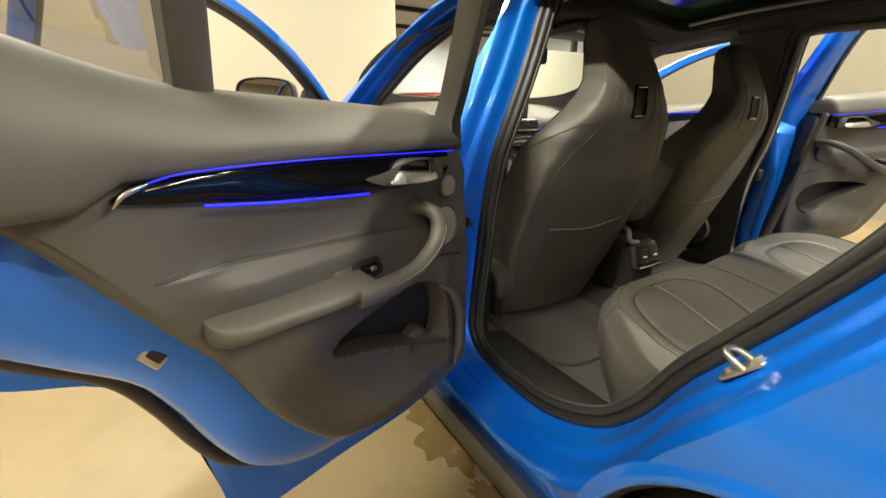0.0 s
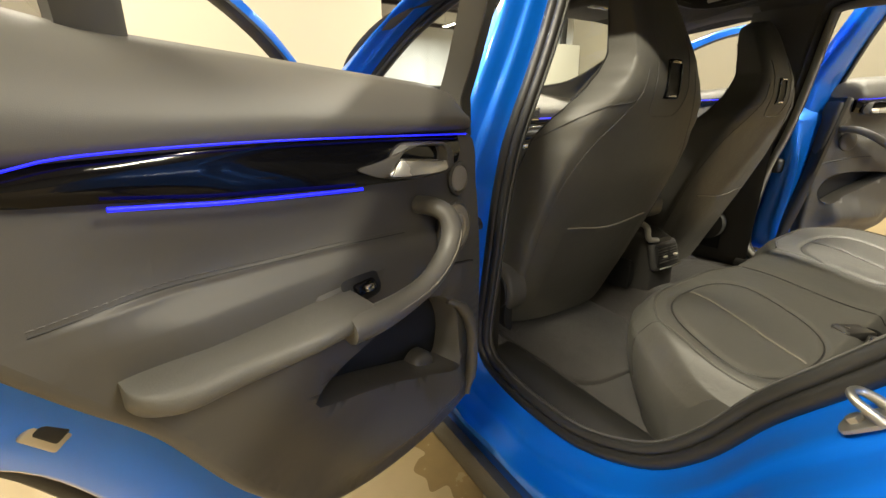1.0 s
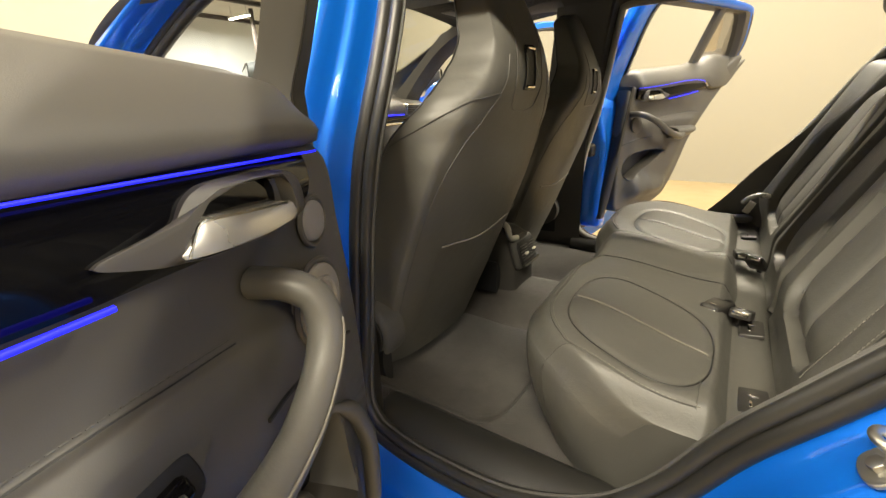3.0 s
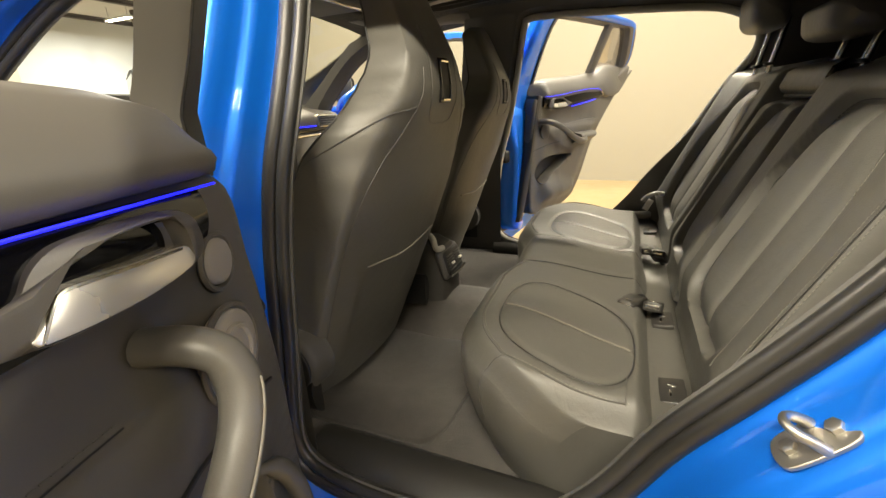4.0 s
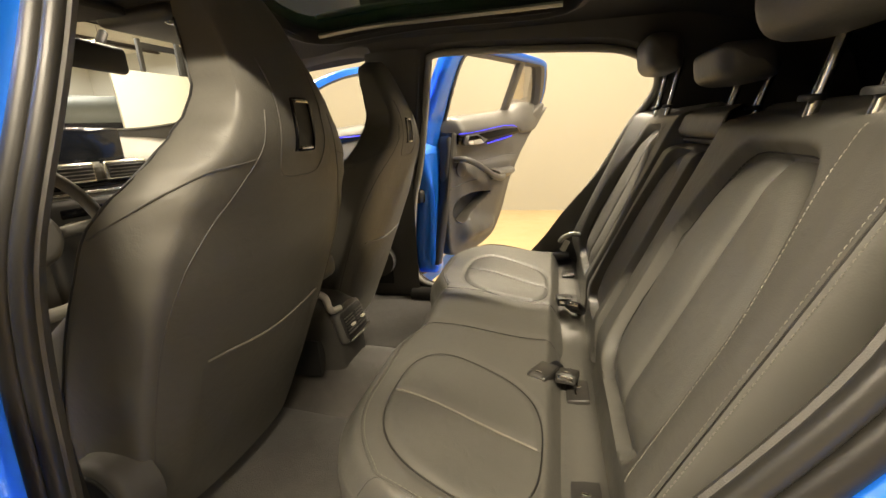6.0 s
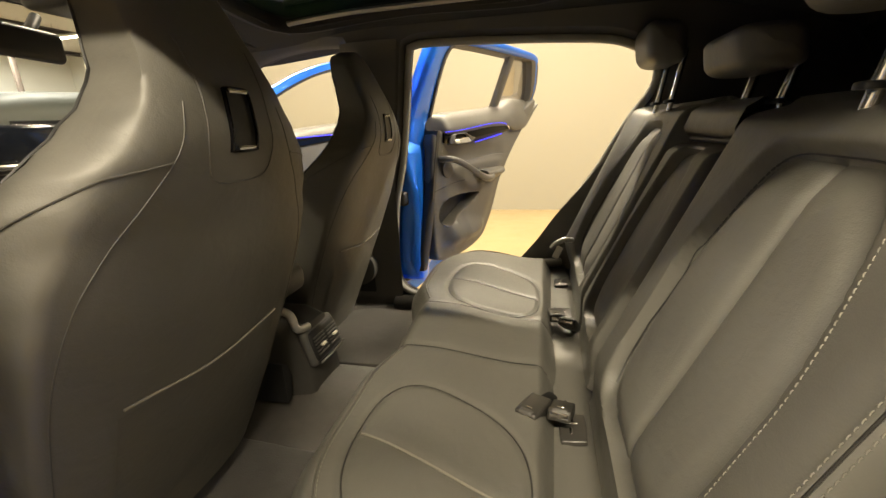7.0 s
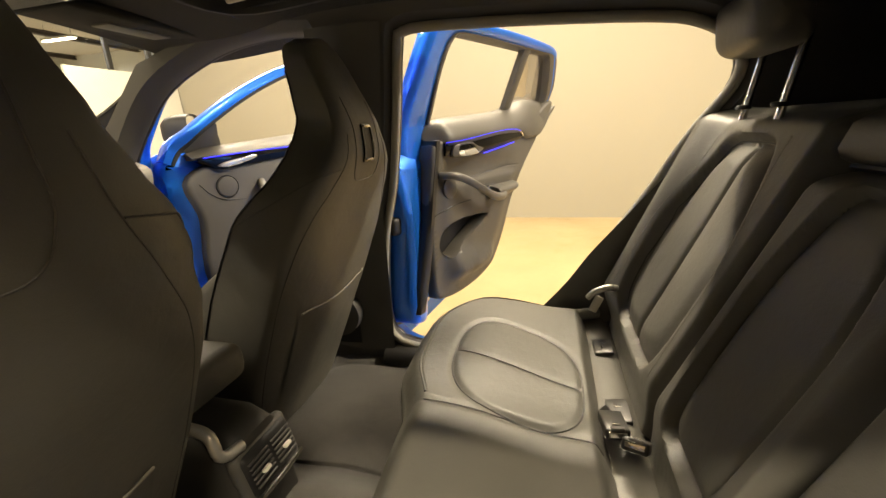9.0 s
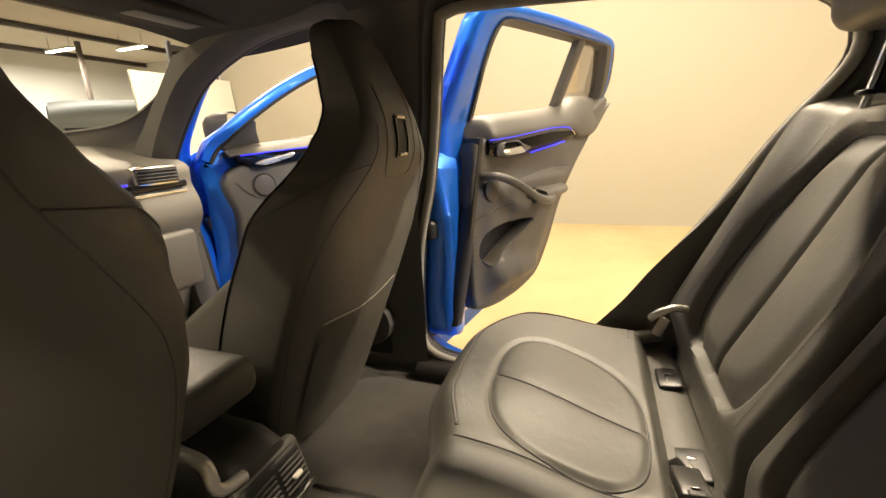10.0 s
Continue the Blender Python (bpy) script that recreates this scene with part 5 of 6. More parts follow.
def front_seat(s, at, label):
    seat = thing("front_seat", label, "car seat", at, "front seats")
    # seams of the rear face, in (x, z)
    panel = [(-0.062, 1.235), (-0.060, 1.16), (-0.064, 1.10), (-0.050, 1.064), (0.0, 1.058), (0.050, 1.064), (0.064, 1.10), (0.060, 1.16), (0.062, 1.235)]

    def ring(z):
        rw, fw, dp = curve_at(RW, z), curve_at(FW, z), curve_at(DP, z)
        y0 = seat_back_y(z)
        pts = []
        # rear face, across
        for u in np.linspace(-1, 1, 41):
            x = rw * u
            bow = -0.016 * (1 - u * u) * sstep(1.1, 0.9, z) - 0.004 * (1 - u ** 4)
            pts.append((x, y0 + bow + ROUND * abs(u) ** 5, z))
        # side, forward
        for t in np.linspace(0.08, 1, 12):
            x = lerp(rw, fw, math.sin(t * math.pi / 2) ** 0.8)
            pts.append((x, y0 + ROUND + (dp - ROUND) * (t ** 1.15), z))
        # front, back across: hollow between the bolsters
        for u in np.linspace(0.94, -0.94, 23):
            hol = -0.05 * (1 - u * u) * sstep(1.05, 0.95, z)
            pts.append((fw * u, y0 + dp + 0.018 * (1 - abs(u) ** 3) + hol, z))
        for t in np.linspace(1, 0.08, 12):
            x = lerp(rw, fw, math.sin(t * math.pi / 2) ** 0.8)
            pts.append((-x, y0 + ROUND + (dp - ROUND) * (t ** 1.15), z))
        return pts
    zs = np.concatenate([np.linspace(0.45, 1.28, 94), 1.362 - 0.078 * (1 - np.linspace(0.05, 1, 18)) ** 2])
    back = part("backrest", grid([ring(z) for z in zs], wrap_u=True, cap=True), M_LEATHER, seat, "dark leather backrest with built-in headrest")

    def on_back(x, z, lift=0.001):
        rw = curve_at(RW, z)
        u = max(-1, min(1, x / rw))
        return (x, seat_back_y(z) - 0.016 * (1 - u * u) * sstep(1.1, 0.9, z) - 0.004 * (1 - u ** 4) + ROUND * abs(u) ** 5 - lift, z)
    # slot with its bright surround
    fr = spline([(-0.027, 1.105), (-0.024, 1.098), (0.024, 1.098), (0.027, 1.105), (0.025, 1.172), (0.018, 1.182), (-0.018, 1.182), (-0.025, 1.172)], 48, True)
    rows = [[on_back(p[0], p[1], l) for p in offset(fr, o)] for o, l in ((0.0, 0.0), (-0.001, 0.004), (-0.004, 0.004), (-0.006, -0.004), (-0.006, -0.03))]
    part("slot_frame", grid(rows, wrap_u=True), M_PIANO, back, "gloss black slot surround")
    part("slot_hollow", sheet(offset(fr, -0.004), [], lambda a, b: on_back(a, b, 0.0012)), M_BLACK, back)
    for z0 in (1.104, 1.1765):
        part("slot_edge", tube([on_back(x, z0, 0.0045) for x in np.linspace(-0.017, 0.017, 8)], 0.0028, 6), M_CHROME, back)
    part("panel_seam", tube([on_back(x, z, 0.0002) for x, z in spline(panel, 60)], 0.0011, 5), M_HARD, back)
    # piping along the edges of the rear face, pocket hem, shoulder seams
    for q in (-1, 1):
        pth = [(q * x, z) for x, z in ((0.200, 0.50), (0.221, 0.62), (0.234, 0.78), (0.230, 0.88), (0.212, 0.95), (0.184, 1.0), (0.146, 1.05), (0.106, 1.105), (0.088, 1.16))]
        part("edge_seam", tube([on_back(x, z, 0.0) for x, z in spline(pth, 70)], 0.0011, 6), M_HARD, back)
        sh = [on_back(q * x, lerp(1.092, 1.085, (x - 0.115) / 0.05), 0.0006) for x in np.linspace(0.115, 0.165, 8)]
        for t in np.linspace(0, 1, 20):
            z = lerp(1.083, 1.005, t ** 1.3)
            f = lerp(0.02, 0.93, t)
            rw, fw, dp = curve_at(RW, z), curve_at(FW, z), curve_at(DP, z)
            sh.append((q * (lerp(rw, fw, math.sin(f * math.pi / 2) ** 0.8) + 0.0012), seat_back_y(z) + ROUND + (dp - ROUND) * f ** 1.15, z))
        part("shoulder_seam", tube(sh, 0.0012, 5), M_HARD, back)
        fe = []
        for z in np.linspace(0.55, 1.29, 50):
            fe.append((q * (curve_at(FW, z) + 0.0008), seat_back_y(z) + curve_at(DP, z) * 0.99, z))
        part("front_seam", tube(fe, 0.002, 5), M_BLACK, back)
    hem = [on_back(x, 0.772 - 0.008 * math.cos(x / 0.17 * math.pi), 0.004) for x in np.linspace(-0.160, 0.165, 30)]
    part("pocket_hem", tube(hem, 0.0022, 6), M_PIPING, back, "pale hem of the map pocket")
    rows = []
    for z in np.linspace(0.768, 0.53, 12):
        rows.append([on_back(x * (1 - 0.1 * (0.768 - z)), z, 0.0008 + 0.004 * math.sin(math.pi * (0.768 - z) / 0.24)) for x in np.linspace(-0.165, 0.17, 14)])
    part("map_pocket", grid(rows), M_LEATHER_IN, back)
    # forward-reaching bolsters at the sides
    fin = spline([(0.285, 0.64), (0.235, 0.78), (0.185, 0.90), (0.19, 0.932), (0.235, 0.908), (0.30, 0.862), (0.40, 0.79), (0.46, 0.735), (0.47, 0.68), (0.42, 0.64), (0.35, 0.62)], 60, True)
    for q in (-1, 1):
        bm = bmesh.new()
        slab(fin, lambda a, b, n: (q * n, a, b), 0.222, 0.258, 0.020, bm=bm)
        slab(fin, lambda a, b, n: (q * n, a, b), 0.222, 0.186, 0.020, bm=bm)
        part("side_bolster", bm, M_LEATHER, seat, "leather side bolster")
    # cushion, base and side covers
    rows = []
    for y in np.linspace(0.30, 0.75, 26):
        e = math.sin(math.pi * min(1, max(0, (y - 0.29) / 0.47))) ** 0.25
        zt = 0.60 + 0.05 * sstep(0.2, 0.7, y)
        rows.append([(0.265 * u, y, zt - 0.14 + (0.14 + 0.03 * abs(u) ** 3 * (1 if abs(u) < 0.95 else 0.4)) * e * (1 - 0.7 * sstep(0.9, 1.0, abs(u)))) for u in np.linspace(-1, 1, 27)])
    part("cushion", grid(rows), M_LEATHER, seat)
    part("base", rbox((0.38, 0.36, 0.10), (0, 0.50, 0.485), 0.03), M_BLACK, seat)
    for q in (-1, 1):
        rows = []
        for t in np.linspace(0, 1, 14):
            y = lerp(0.20, 0.68, t)
            h = lerp(0.062, 0.04, t) * math.sin(math.pi * min(1, t * 0.5 + 0.28)) ** 0.5
            rows.append([(q * (0.262 + 0.03 * max(0, math.cos(w))), y, 0.53 + h * math.sin(w)) for w in [math.pi * 2 * k / 14 for k in range(14)]])
        if q == s:
            cap = disc(0.072, 0.06, Matrix.Translation((q * 0.228, 0.255, 0.590)) @ pose(0, 0, 0, 0, 90 * q, 0), 40, 0.016)
            part("recliner_cap", cap, M_HARD, seat, "grey round recliner cap")
            part("recliner_face", disc(0.058, 0.006, Matrix.Translation((q * 0.287, 0.255, 0.590)) @ pose(0, 0, 0, 0, 90 * q, 0), 36), M_BLACK, seat)
        part("side_cover", grid(rows, wrap_u=True, cap=True), M_BLACK, seat, "black plastic seat side cover")
        part("floor_rail", rbox((0.05, 0.42, 0.035), (q * 0.18, 0.58, 0.42), 0.008), M_BLACK, seat)
    return seat


front_seat(-1, (-0.385, 0.482, 0.0), "dark leather driver's sports seat with built-in headrest")
front_seat(1, (0.385, 0.562, -0.012), "dark leather passenger sports seat with built-in headrest")

# ---- rear bench ----
bench = thing("rear_bench", "dark leather three-place rear bench", "car seat")
SHAPED = {-1: (-0.430, 0.212, 0.158), 1: (0.272, 0.215, 0.178)}      # middles and half widths of the two shaped seats
SLANT = 0.34


def inset_xy(q, w):
    """Outline of a shaped seat, a slanted rounded oval, at the angle w."""
    cx, cy, hw = SHAPED[q]
    a, b = math.cos(w), math.sin(w)
    y = 0.135 * np.sign(b) * abs(b) ** (2 / 2.7)
    return cx + hw * np.sign(a) * abs(a) ** (2 / 2.7) + SLANT * y, cy + y


def fold_x(q, y):
    cx, cy, _ = SHAPED[q]
    return cx - 0.01 + 0.30 * (y - cy)


def side_seam(x, y):
    """Distance from the middle at which the seam between centre place and shaped seat runs."""
    return 0.125 if x < 0 else 0.070 + 0.13 * (y - 0.08)


def cushion_z(x, y):
    ax = abs(x)
    front = 0.448 + 0.022 * (2 * sstep(-0.5, 0.5, x) - 1) - 0.25 * (1 - math.sqrt(max(0.0, 1 - (max(0.0, ax - 0.42) / 0.2351) ** 2))) - 0.045 * sstep(0.26, 0.08, ax)
    z = 0.645 + 0.024 * sstep(0.1, 0.32, y) + 0.012 * math.exp(-(x / 0.12) ** 4) - 0.065 * sstep(0.078, 0.030, y) - 0.05 * sstep(0.595, 0.665, ax) ** 2
    z -= 0.055 * sstep(front - 0.065, front + 0.006, y) ** 2.4
    if ax > 0.05:
        q = 1 if x > 0 else -1
        cx, cy, hw = SHAPED[q]
        d = ((x - cx - SLANT * (y - cy)) / hw, (y - cy) / 0.135)
        r = (abs(d[0]) ** 2.7 + abs(d[1]) ** 2.7) ** (1 / 2.7)
        z += -0.0045 * math.exp(-((r - 1) / 0.055) ** 2) + 0.005 * max(0, 1 - r ** 2.2)
        if r < 0.98:
            z += -0.003 * math.exp(-((x - fold_x(q, y)) / 0.009) ** 2)
    z += -0.004 * math.exp(-((ax - side_seam(x, y)) / 0.011) ** 2) * sstep(0.40, 0.36, y)
    return z, front


def face_y(t):
    """How the front face bulges and tucks under, from the top edge down."""
    return 0.020 * math.sin(math.pi * min(1, t * 1.1)) ** 0.7 - 0.05 * t


def bench_cushion():
    rows = []
    half = np.concatenate([np.linspace(0.05, 0.5, 118), 0.655 - 0.15 * (1 - np.linspace(0.03, 1, 64)) ** 2])
    xs = np.concatenate([-half[::-1], np.linspace(-0.04, 0.04, 8), half])
    for t in np.linspace(0, 1, 120):
        row = []
        for x in xs:
            _, fr = cushion_z(x, 0)
            y = lerp(0.028, fr, t)
            row.append((x, y, cushion_z(x, y)[0]))
        rows.append(row)
    for k in range(1, 10):                          # front face, tucked under
        t = k / 9
        row = []
        for x in xs:
            _, fr = cushion_z(x, 0)
            z0 = cushion_z(x, fr)[0]
            row.append((x * (1 - 0.02 * t), fr + face_y(t), lerp(z0, 0.40, t)))
        rows.append(row)
    bm = grid(rows)
    for q in (-1, 1):                               # closed ends
        x = 0.655 * q
        _, fr = cushion_z(x, 0)
        ends = [[(x, lerp(0.028, fr, t), cushion_z(x, lerp(0.028, fr, t))[0]) for t in np.linspace(0, 1, 20)]]
        for k in range(1, 10):
            t = k / 9
            ends.append([(x * (1 - 0.02 * t), lerp(0.028, fr + face_y(t), u), lerp(cushion_z(x, lerp(0.028, fr, u))[0], 0.40, t)) for u in np.linspace(0, 1, 20)])
        grid(ends, bm)
    return bm


part("cushion", bench_cushion(), M_LEATHER, bench, "dark leather bench cushion with two shaped seats")
for q in (-1, 1):
    # welt along the front edge, short cross seams, centre seam of the shaped seat
    welt = []
    line = [(x, cushion_z(q * x, 0)[1] - 0.046) for x in np.linspace(0.13, 0.60, 24)] + [(0.622, 0.20), (0.627, 0.14), (0.627, 0.09)]
    for x, y in spline(line, 60):
        welt.append((q * x, y, cushion_z(q * x, y)[0] + 0.0012))
    part("welt", tube(welt, 0.0020, 6), M_LEATHER_IN, bench)
    part("welt_stitching", dashes([(x, y - 0.006, z + 0.001) for x, y, z in welt], 0.005, 0.003, 0.0007), M_PIPING, bench)
    cs = []
    _, fr = cushion_z(q * 0.60, 0)
    for t in np.linspace(0, 1, 6):
        y = lerp(fr - 0.046, fr - 0.004, t)
        cs.append((q * 0.60, y, cushion_z(q * 0.60, y)[0] + 0.0006))
    for t in np.linspace(0.08, 0.8, 10):
        cs.append((q * 0.60 * (1 - 0.02 * t), fr + face_y(t) + 0.0004, lerp(cushion_z(q * 0.60, fr)[0], 0.40, t)))
    part("cross_seam", tube(cs[:12], 0.0009, 5), M_LEATHER_IN, bench)
    inset = [inset_xy(q, 2 * math.pi * k / 80) for k in range(80)]
    part("inset_seam", tube([(x, y, cushion_z(x, y)[0] + 0.0004) for x, y in inset], 0.0015, 5, True), M_RUBBER, bench)
    part("side_seam", tube([(q * side_seam(q, y), y, cushion_z(q * side_seam(q, y), y)[0] + 0.0006) for y in np.linspace(0.06, 0.37, 30)], 0.0014, 5), M_RUBBER, bench)
    # near fold pale to paint its highlight, far fold black
    part("inset_fold", tube([(fold_x(q, y), y, cushion_z(fold_x(q, y), y)[0] + (0.0016 if q < 0 else 0.0008)) for y in np.linspace(0.085, 0.34, 24)], 0.0018 if q < 0 else 0.0011, 5), M_PIPING if q < 0 else M_RUBBER, bench)
    part("rear_seam", tube([(q * x, 0.090, cushion_z(q * x, 0.090)[0] + 0.001) for x in np.linspace(0.56, 0.63, 10)], 0.0010, 5), M_LEATHER_IN, bench)
# strip behind the cushions
rows = [[(x, y, z + 0.004 * math.sin(x * 9)) for x in np.linspace(-0.68, 0.68, 40)] for y, z in ((0.070, 0.560), (0.058, 0.590), (0.046, 0.600), (0.0, 0.600), (-0.018, 0.590), (-0.045, 0.56))]
part("rear_strip", grid(rows), M_LEATHER, bench)
for x in (-0.522, -0.252, 0.225, 0.480):
    tg = part("anchor_tag", slab(spline([(-0.036, -0.016), (-0.03, -0.022), (0.03, -0.022), (0.036, -0.016), (0.036, 0.016), (0.03, 0.022), (-0.03, 0.022), (-0.036, 0.016)], 32, True), lambda a, b, n: (x + a, 0.014 + b, 0.598 + n - 0.12 * b), 0.0, 0.009, 0.003), M_BUCKLE, bench, "dark child-seat anchor cover")
    part("tag_mark", rbox((0.016, 0.004, 0.002), (x - 0.012, 0.018, 0.6075), 0.0005), M_CHROME, tg)
    part("tag_mark", rbox((0.004, 0.014, 0.002), (x + 0.01, 0.014, 0.6075), 0.0005), M_CHROME, tg)

# backrest in three parts
def back_point(x, h, lift):
    """A point on the bench back: h metres up the slope."""
    a = radians(24)
    return (x, -0.030 - h * math.sin(a) + lift * math.cos(a), 0.585 + h * math.cos(a) + lift * math.sin(a))


def inset_half(h, ihw, itop):
    """Half width of the sewn-in panel, narrower towards its top."""
    return ihw * lerp(1.0, 0.76, sstep(0.30, itop, h))


def back_relief(x, h, c, hw, top, ci, inset_hw, inset_top, lines):
    u, side = (x - c) / hw, 1 if c > 0 else -1
    wing = (0.034 if c > 0 else 0.012) * sstep(0.45, 0.80, u * side) * sstep(0.0, 0.12, h) if lines else 0.0
    edge = -0.065 * sstep(0.86, 1.0, abs(u)) ** 1.5 - 0.05 * sstep(top - 0.07, top, h) ** 2
    d = (abs(x - ci) / inset_half(h, inset_hw, inset_top), (h - (inset_top + 0.08) / 2) / ((inset_top - 0.08) / 2))
    r = (abs(d[0]) ** 5 + abs(d[1]) ** 5) ** 0.2
    z = 0.010 + 0.035 * sstep(0.0, 0.11, h) + edge + wing - 0.022 * sstep(1.05, 0.96, r) - 0.009 * math.exp(-((r - 1) / 0.03) ** 2)
    if lines and r < 0.99:
        for lx in lines:
            z += -0.010 * math.exp(-((x - ci - lx) / 0.007) ** 2)
        z += 0.017 * math.sqrt(abs(math.sin(d[0] * math.pi))) * sstep(1.0, 0.75, r)
    elif r < 0.99:
        z += 0.010 * sstep(1.0, 0.7, r)
    return z


def back_section(name, c, hw, top, ci, inset_hw, inset_top, lines, label):
    rows = []
    xs = np.linspace(c - hw, c + hw, 110)
    for h in np.linspace(0.0, top, 96):
        rows.append([back_point(x, h, back_relief(x, h, c, hw, top, ci, inset_hw, inset_top, lines)) for x in xs])
    for h, lift in ((top + 0.012, -0.02), (top + 0.012, -0.07), (0.0, -0.09)):
        rows.append([back_point(x, h, lift) for x in xs])
    return part(name, grid(rows, cap=False), M_LEATHER, bench, label)


BACKS = [("backrest", -0.395, 0.275, 0.605, -0.388, 0.165, 0.522, (0.0,), "dark leather backrest with upright ribs"),
         ("backrest", 0.415, 0.255, 0.625, 0.400, 0.170, 0.548, (0.0,), "dark leather backrest with upright ribs"),
         ("centre_backrest", 0.020, 0.137, 0.540, 0.020, 0.095, 0.500, (), "narrow leather centre backrest with folding armrest")]
for bk in BACKS:
    ob = back_section(*bk)
    name, c, hw, top, ci, ihw, itop, lines, _ = bk
    if lines:
        lay = lambda x, h, up: back_point(x, h, back_relief(x, h, *bk[1:8]) + up)
        mid, half = (itop + 0.08) / 2, (itop - 0.08) / 2
        U = []
        for w in np.linspace(-0.75, math.pi + 0.75, 80):
            h = mid + half * np.sign(math.sin(w)) * abs(math.sin(w)) ** 0.4
            U.append((ci - inset_half(h, ihw, itop) * np.sign(math.cos(w)) * abs(math.cos(w)) ** 0.4, h))
        part("inset_seam", tube([lay(x, h, 0.001) for x, h in spline(U, 160)], 0.0016, 5), M_RUBBER, ob)
        for q in (-1, 1):
            if c < 0 and q > 0:
                continue
            st = [lay(ci + q * inset_half(h, ihw, itop) * 1.12, h, 0.0012) for h in np.linspace(0.10, 0.56, 40)]
            part("stitching", dashes(st, 0.0042, 0.0026, 0.0006), M_STITCH, ob)
            if c < 0 and q < 0:
                for o in (0.0, 0.009):
                    st = [lay(c - hw * 0.90 + o, h, 0.0012) for h in np.linspace(0.06, 0.58, 46)]
                    part("stitching", dashes(st, 0.0042, 0.0026, 0.0006), M_STITCH, ob)
                part("seam_groove", tube([lay(c - hw * 0.90 + 0.0045, h, 0.0004) for h in np.linspace(0.04, 0.58, 46)], 0.0012, 5), M_RUBBER, ob)
rows = [[back_point(x, h, l) for x in np.linspace(-0.115, 0.155, 20)] for h, l in ((0.533, -0.02), (0.536, 0.024), (0.546, 0.034), (0.580, 0.036), (0.603, 0.020), (0.612, -0.05))]
part("centre_cap", grid(rows), M_LEATHER, bench)
# black bar laid under the cap as the shade of the gap
part("armrest_gap_shade", tube([back_point(x, 0.5300, 0.012) for x in np.linspace(-0.10, 0.14, 12)], 0.005, 6), M_BLACK, bench)
# side bolsters that close the bench to the cabin sides
BOLSTER = spline([(0.185, 0.585), (0.17, 0.615), (0.10, 0.70), (0.03, 0.80), (-0.065, 0.915), (-0.14, 1.005), (-0.19, 1.06), (-0.235, 1.10)], 40)
for q in (-1, 1):
    if q < 0:
        rows = [[(q * x, y - 0.42 * (z - 0.58), z) for z in np.linspace(0.58, 1.16, 20)] for x, y in ((0.655, -0.11), (0.672, -0.07), (0.69, -0.07), (0.705, -0.12))]
    else:
        rows = []
        for y, z in BOLSTER:
            back_y = -0.05 - 0.43 * (z - 0.585)
            rows.append([(lerp(0.640, 0.668, t ** 0.7) + 0.012 * math.sin(math.pi * t), lerp(back_y - 0.03, y, t), z - 0.02 * (1 - t)) for t in np.linspace(0, 1, 14)] +
                        [(0.680, y - 0.002, z - 0.004), (0.688, y - 0.012, z - 0.014), (0.690, y - 0.04, z - 0.045)])
    # near one black: paints in the dark, shaded gap beside the backrest
    part("side_bolster", grid(rows), M_LEATHER if q > 0 else M_BLACK, bench)


def headrest(x, y, z, w, h, posts, gap, name="headrest"):
    hr = part(name, bmesh.new(), M_LEATHER, bench, "dark leather headrest on chrome posts")
    rows = []
    for t in np.sin(np.linspace(-1, 1, 19) * math.pi / 2):
        k = (1 - abs(t) ** 7) ** 0.45 * 0.94 + 0.06
        sq = lambda v: np.sign(v) * abs(v) ** 0.55              # boxy, rounded section
        rows.append([(x + t * w / 2, y + 0.032 + 0.048 * k * sq(math.cos(a)) + 0.010 * math.sin(a), z + gap + h / 2 + h / 2 * k * sq(math.sin(a))) for a in [2 * math.pi * i / 28 for i in range(28)]])
    bm = grid(rows, wrap_u=True, cap=True)
    bmesh.ops.recalc_face_normals(bm, faces=bm.faces)
    for f in bm.faces:
        f.smooth = True
    bm.to_mesh(hr.data)
    bm.free()
    for q in (-1, 1):
        p = part("post", tube([(x + q * posts / 2, y + 0.012, z - 0.03), (x + q * posts / 2, y - 0.015, z + gap + 0.03)], 0.0072, 12), M_CHROME, hr)
        part("guide", disc(0.014, 0.008, Matrix.Translation((x + q * posts / 2, y + 0.012, z - 0.008)), 20), M_BLACK, hr)
    return hr


headrest(0.44, -0.250, 1.165, 0.225, 0.105, 0.15, 0.088)
headrest(-0.444, -0.245, 1.143, 0.245, 0.15, 0.117, 0.062)
headrest(-0.033, -0.29, 1.14, 0.215, 0.07, 0.137, 0.042)


# buckles, belt tongue and webbing
def buckle(at, turn, tilt, label):
    b = thing("seat_belt_buckle", label, "buckle", at, "seat belt buckles")
    b.rotation_euler = (radians(tilt), 0, radians(turn))
    body = part("body", rbox((0.040, 0.066, 0.020), (0, 0, 0), 0.0035, 2), M_BUCKLE, b)
    part("slot_plate", rbox((0.030, 0.003, 0.010), (0, 0.0335, 0.001), 0.001), M_CHROME, b, "chrome slot plate")
    part("button", rbox((0.024, 0.012, 0.014), (0, 0.028, 0.005), 0.003), M_HARD, b)
    part("mark", rbox((0.012, 0.003, 0.002), (0, 0.018, 0.0115), 0.0005), M_CHROME, b)
    part("stalk", tube(spline([(0, -0.03, 0), (0, -0.06, -0.008), (0, -0.09, -0.03)], 10), 0.011, 8, flat=0.5), M_BLACK, b)
    return b


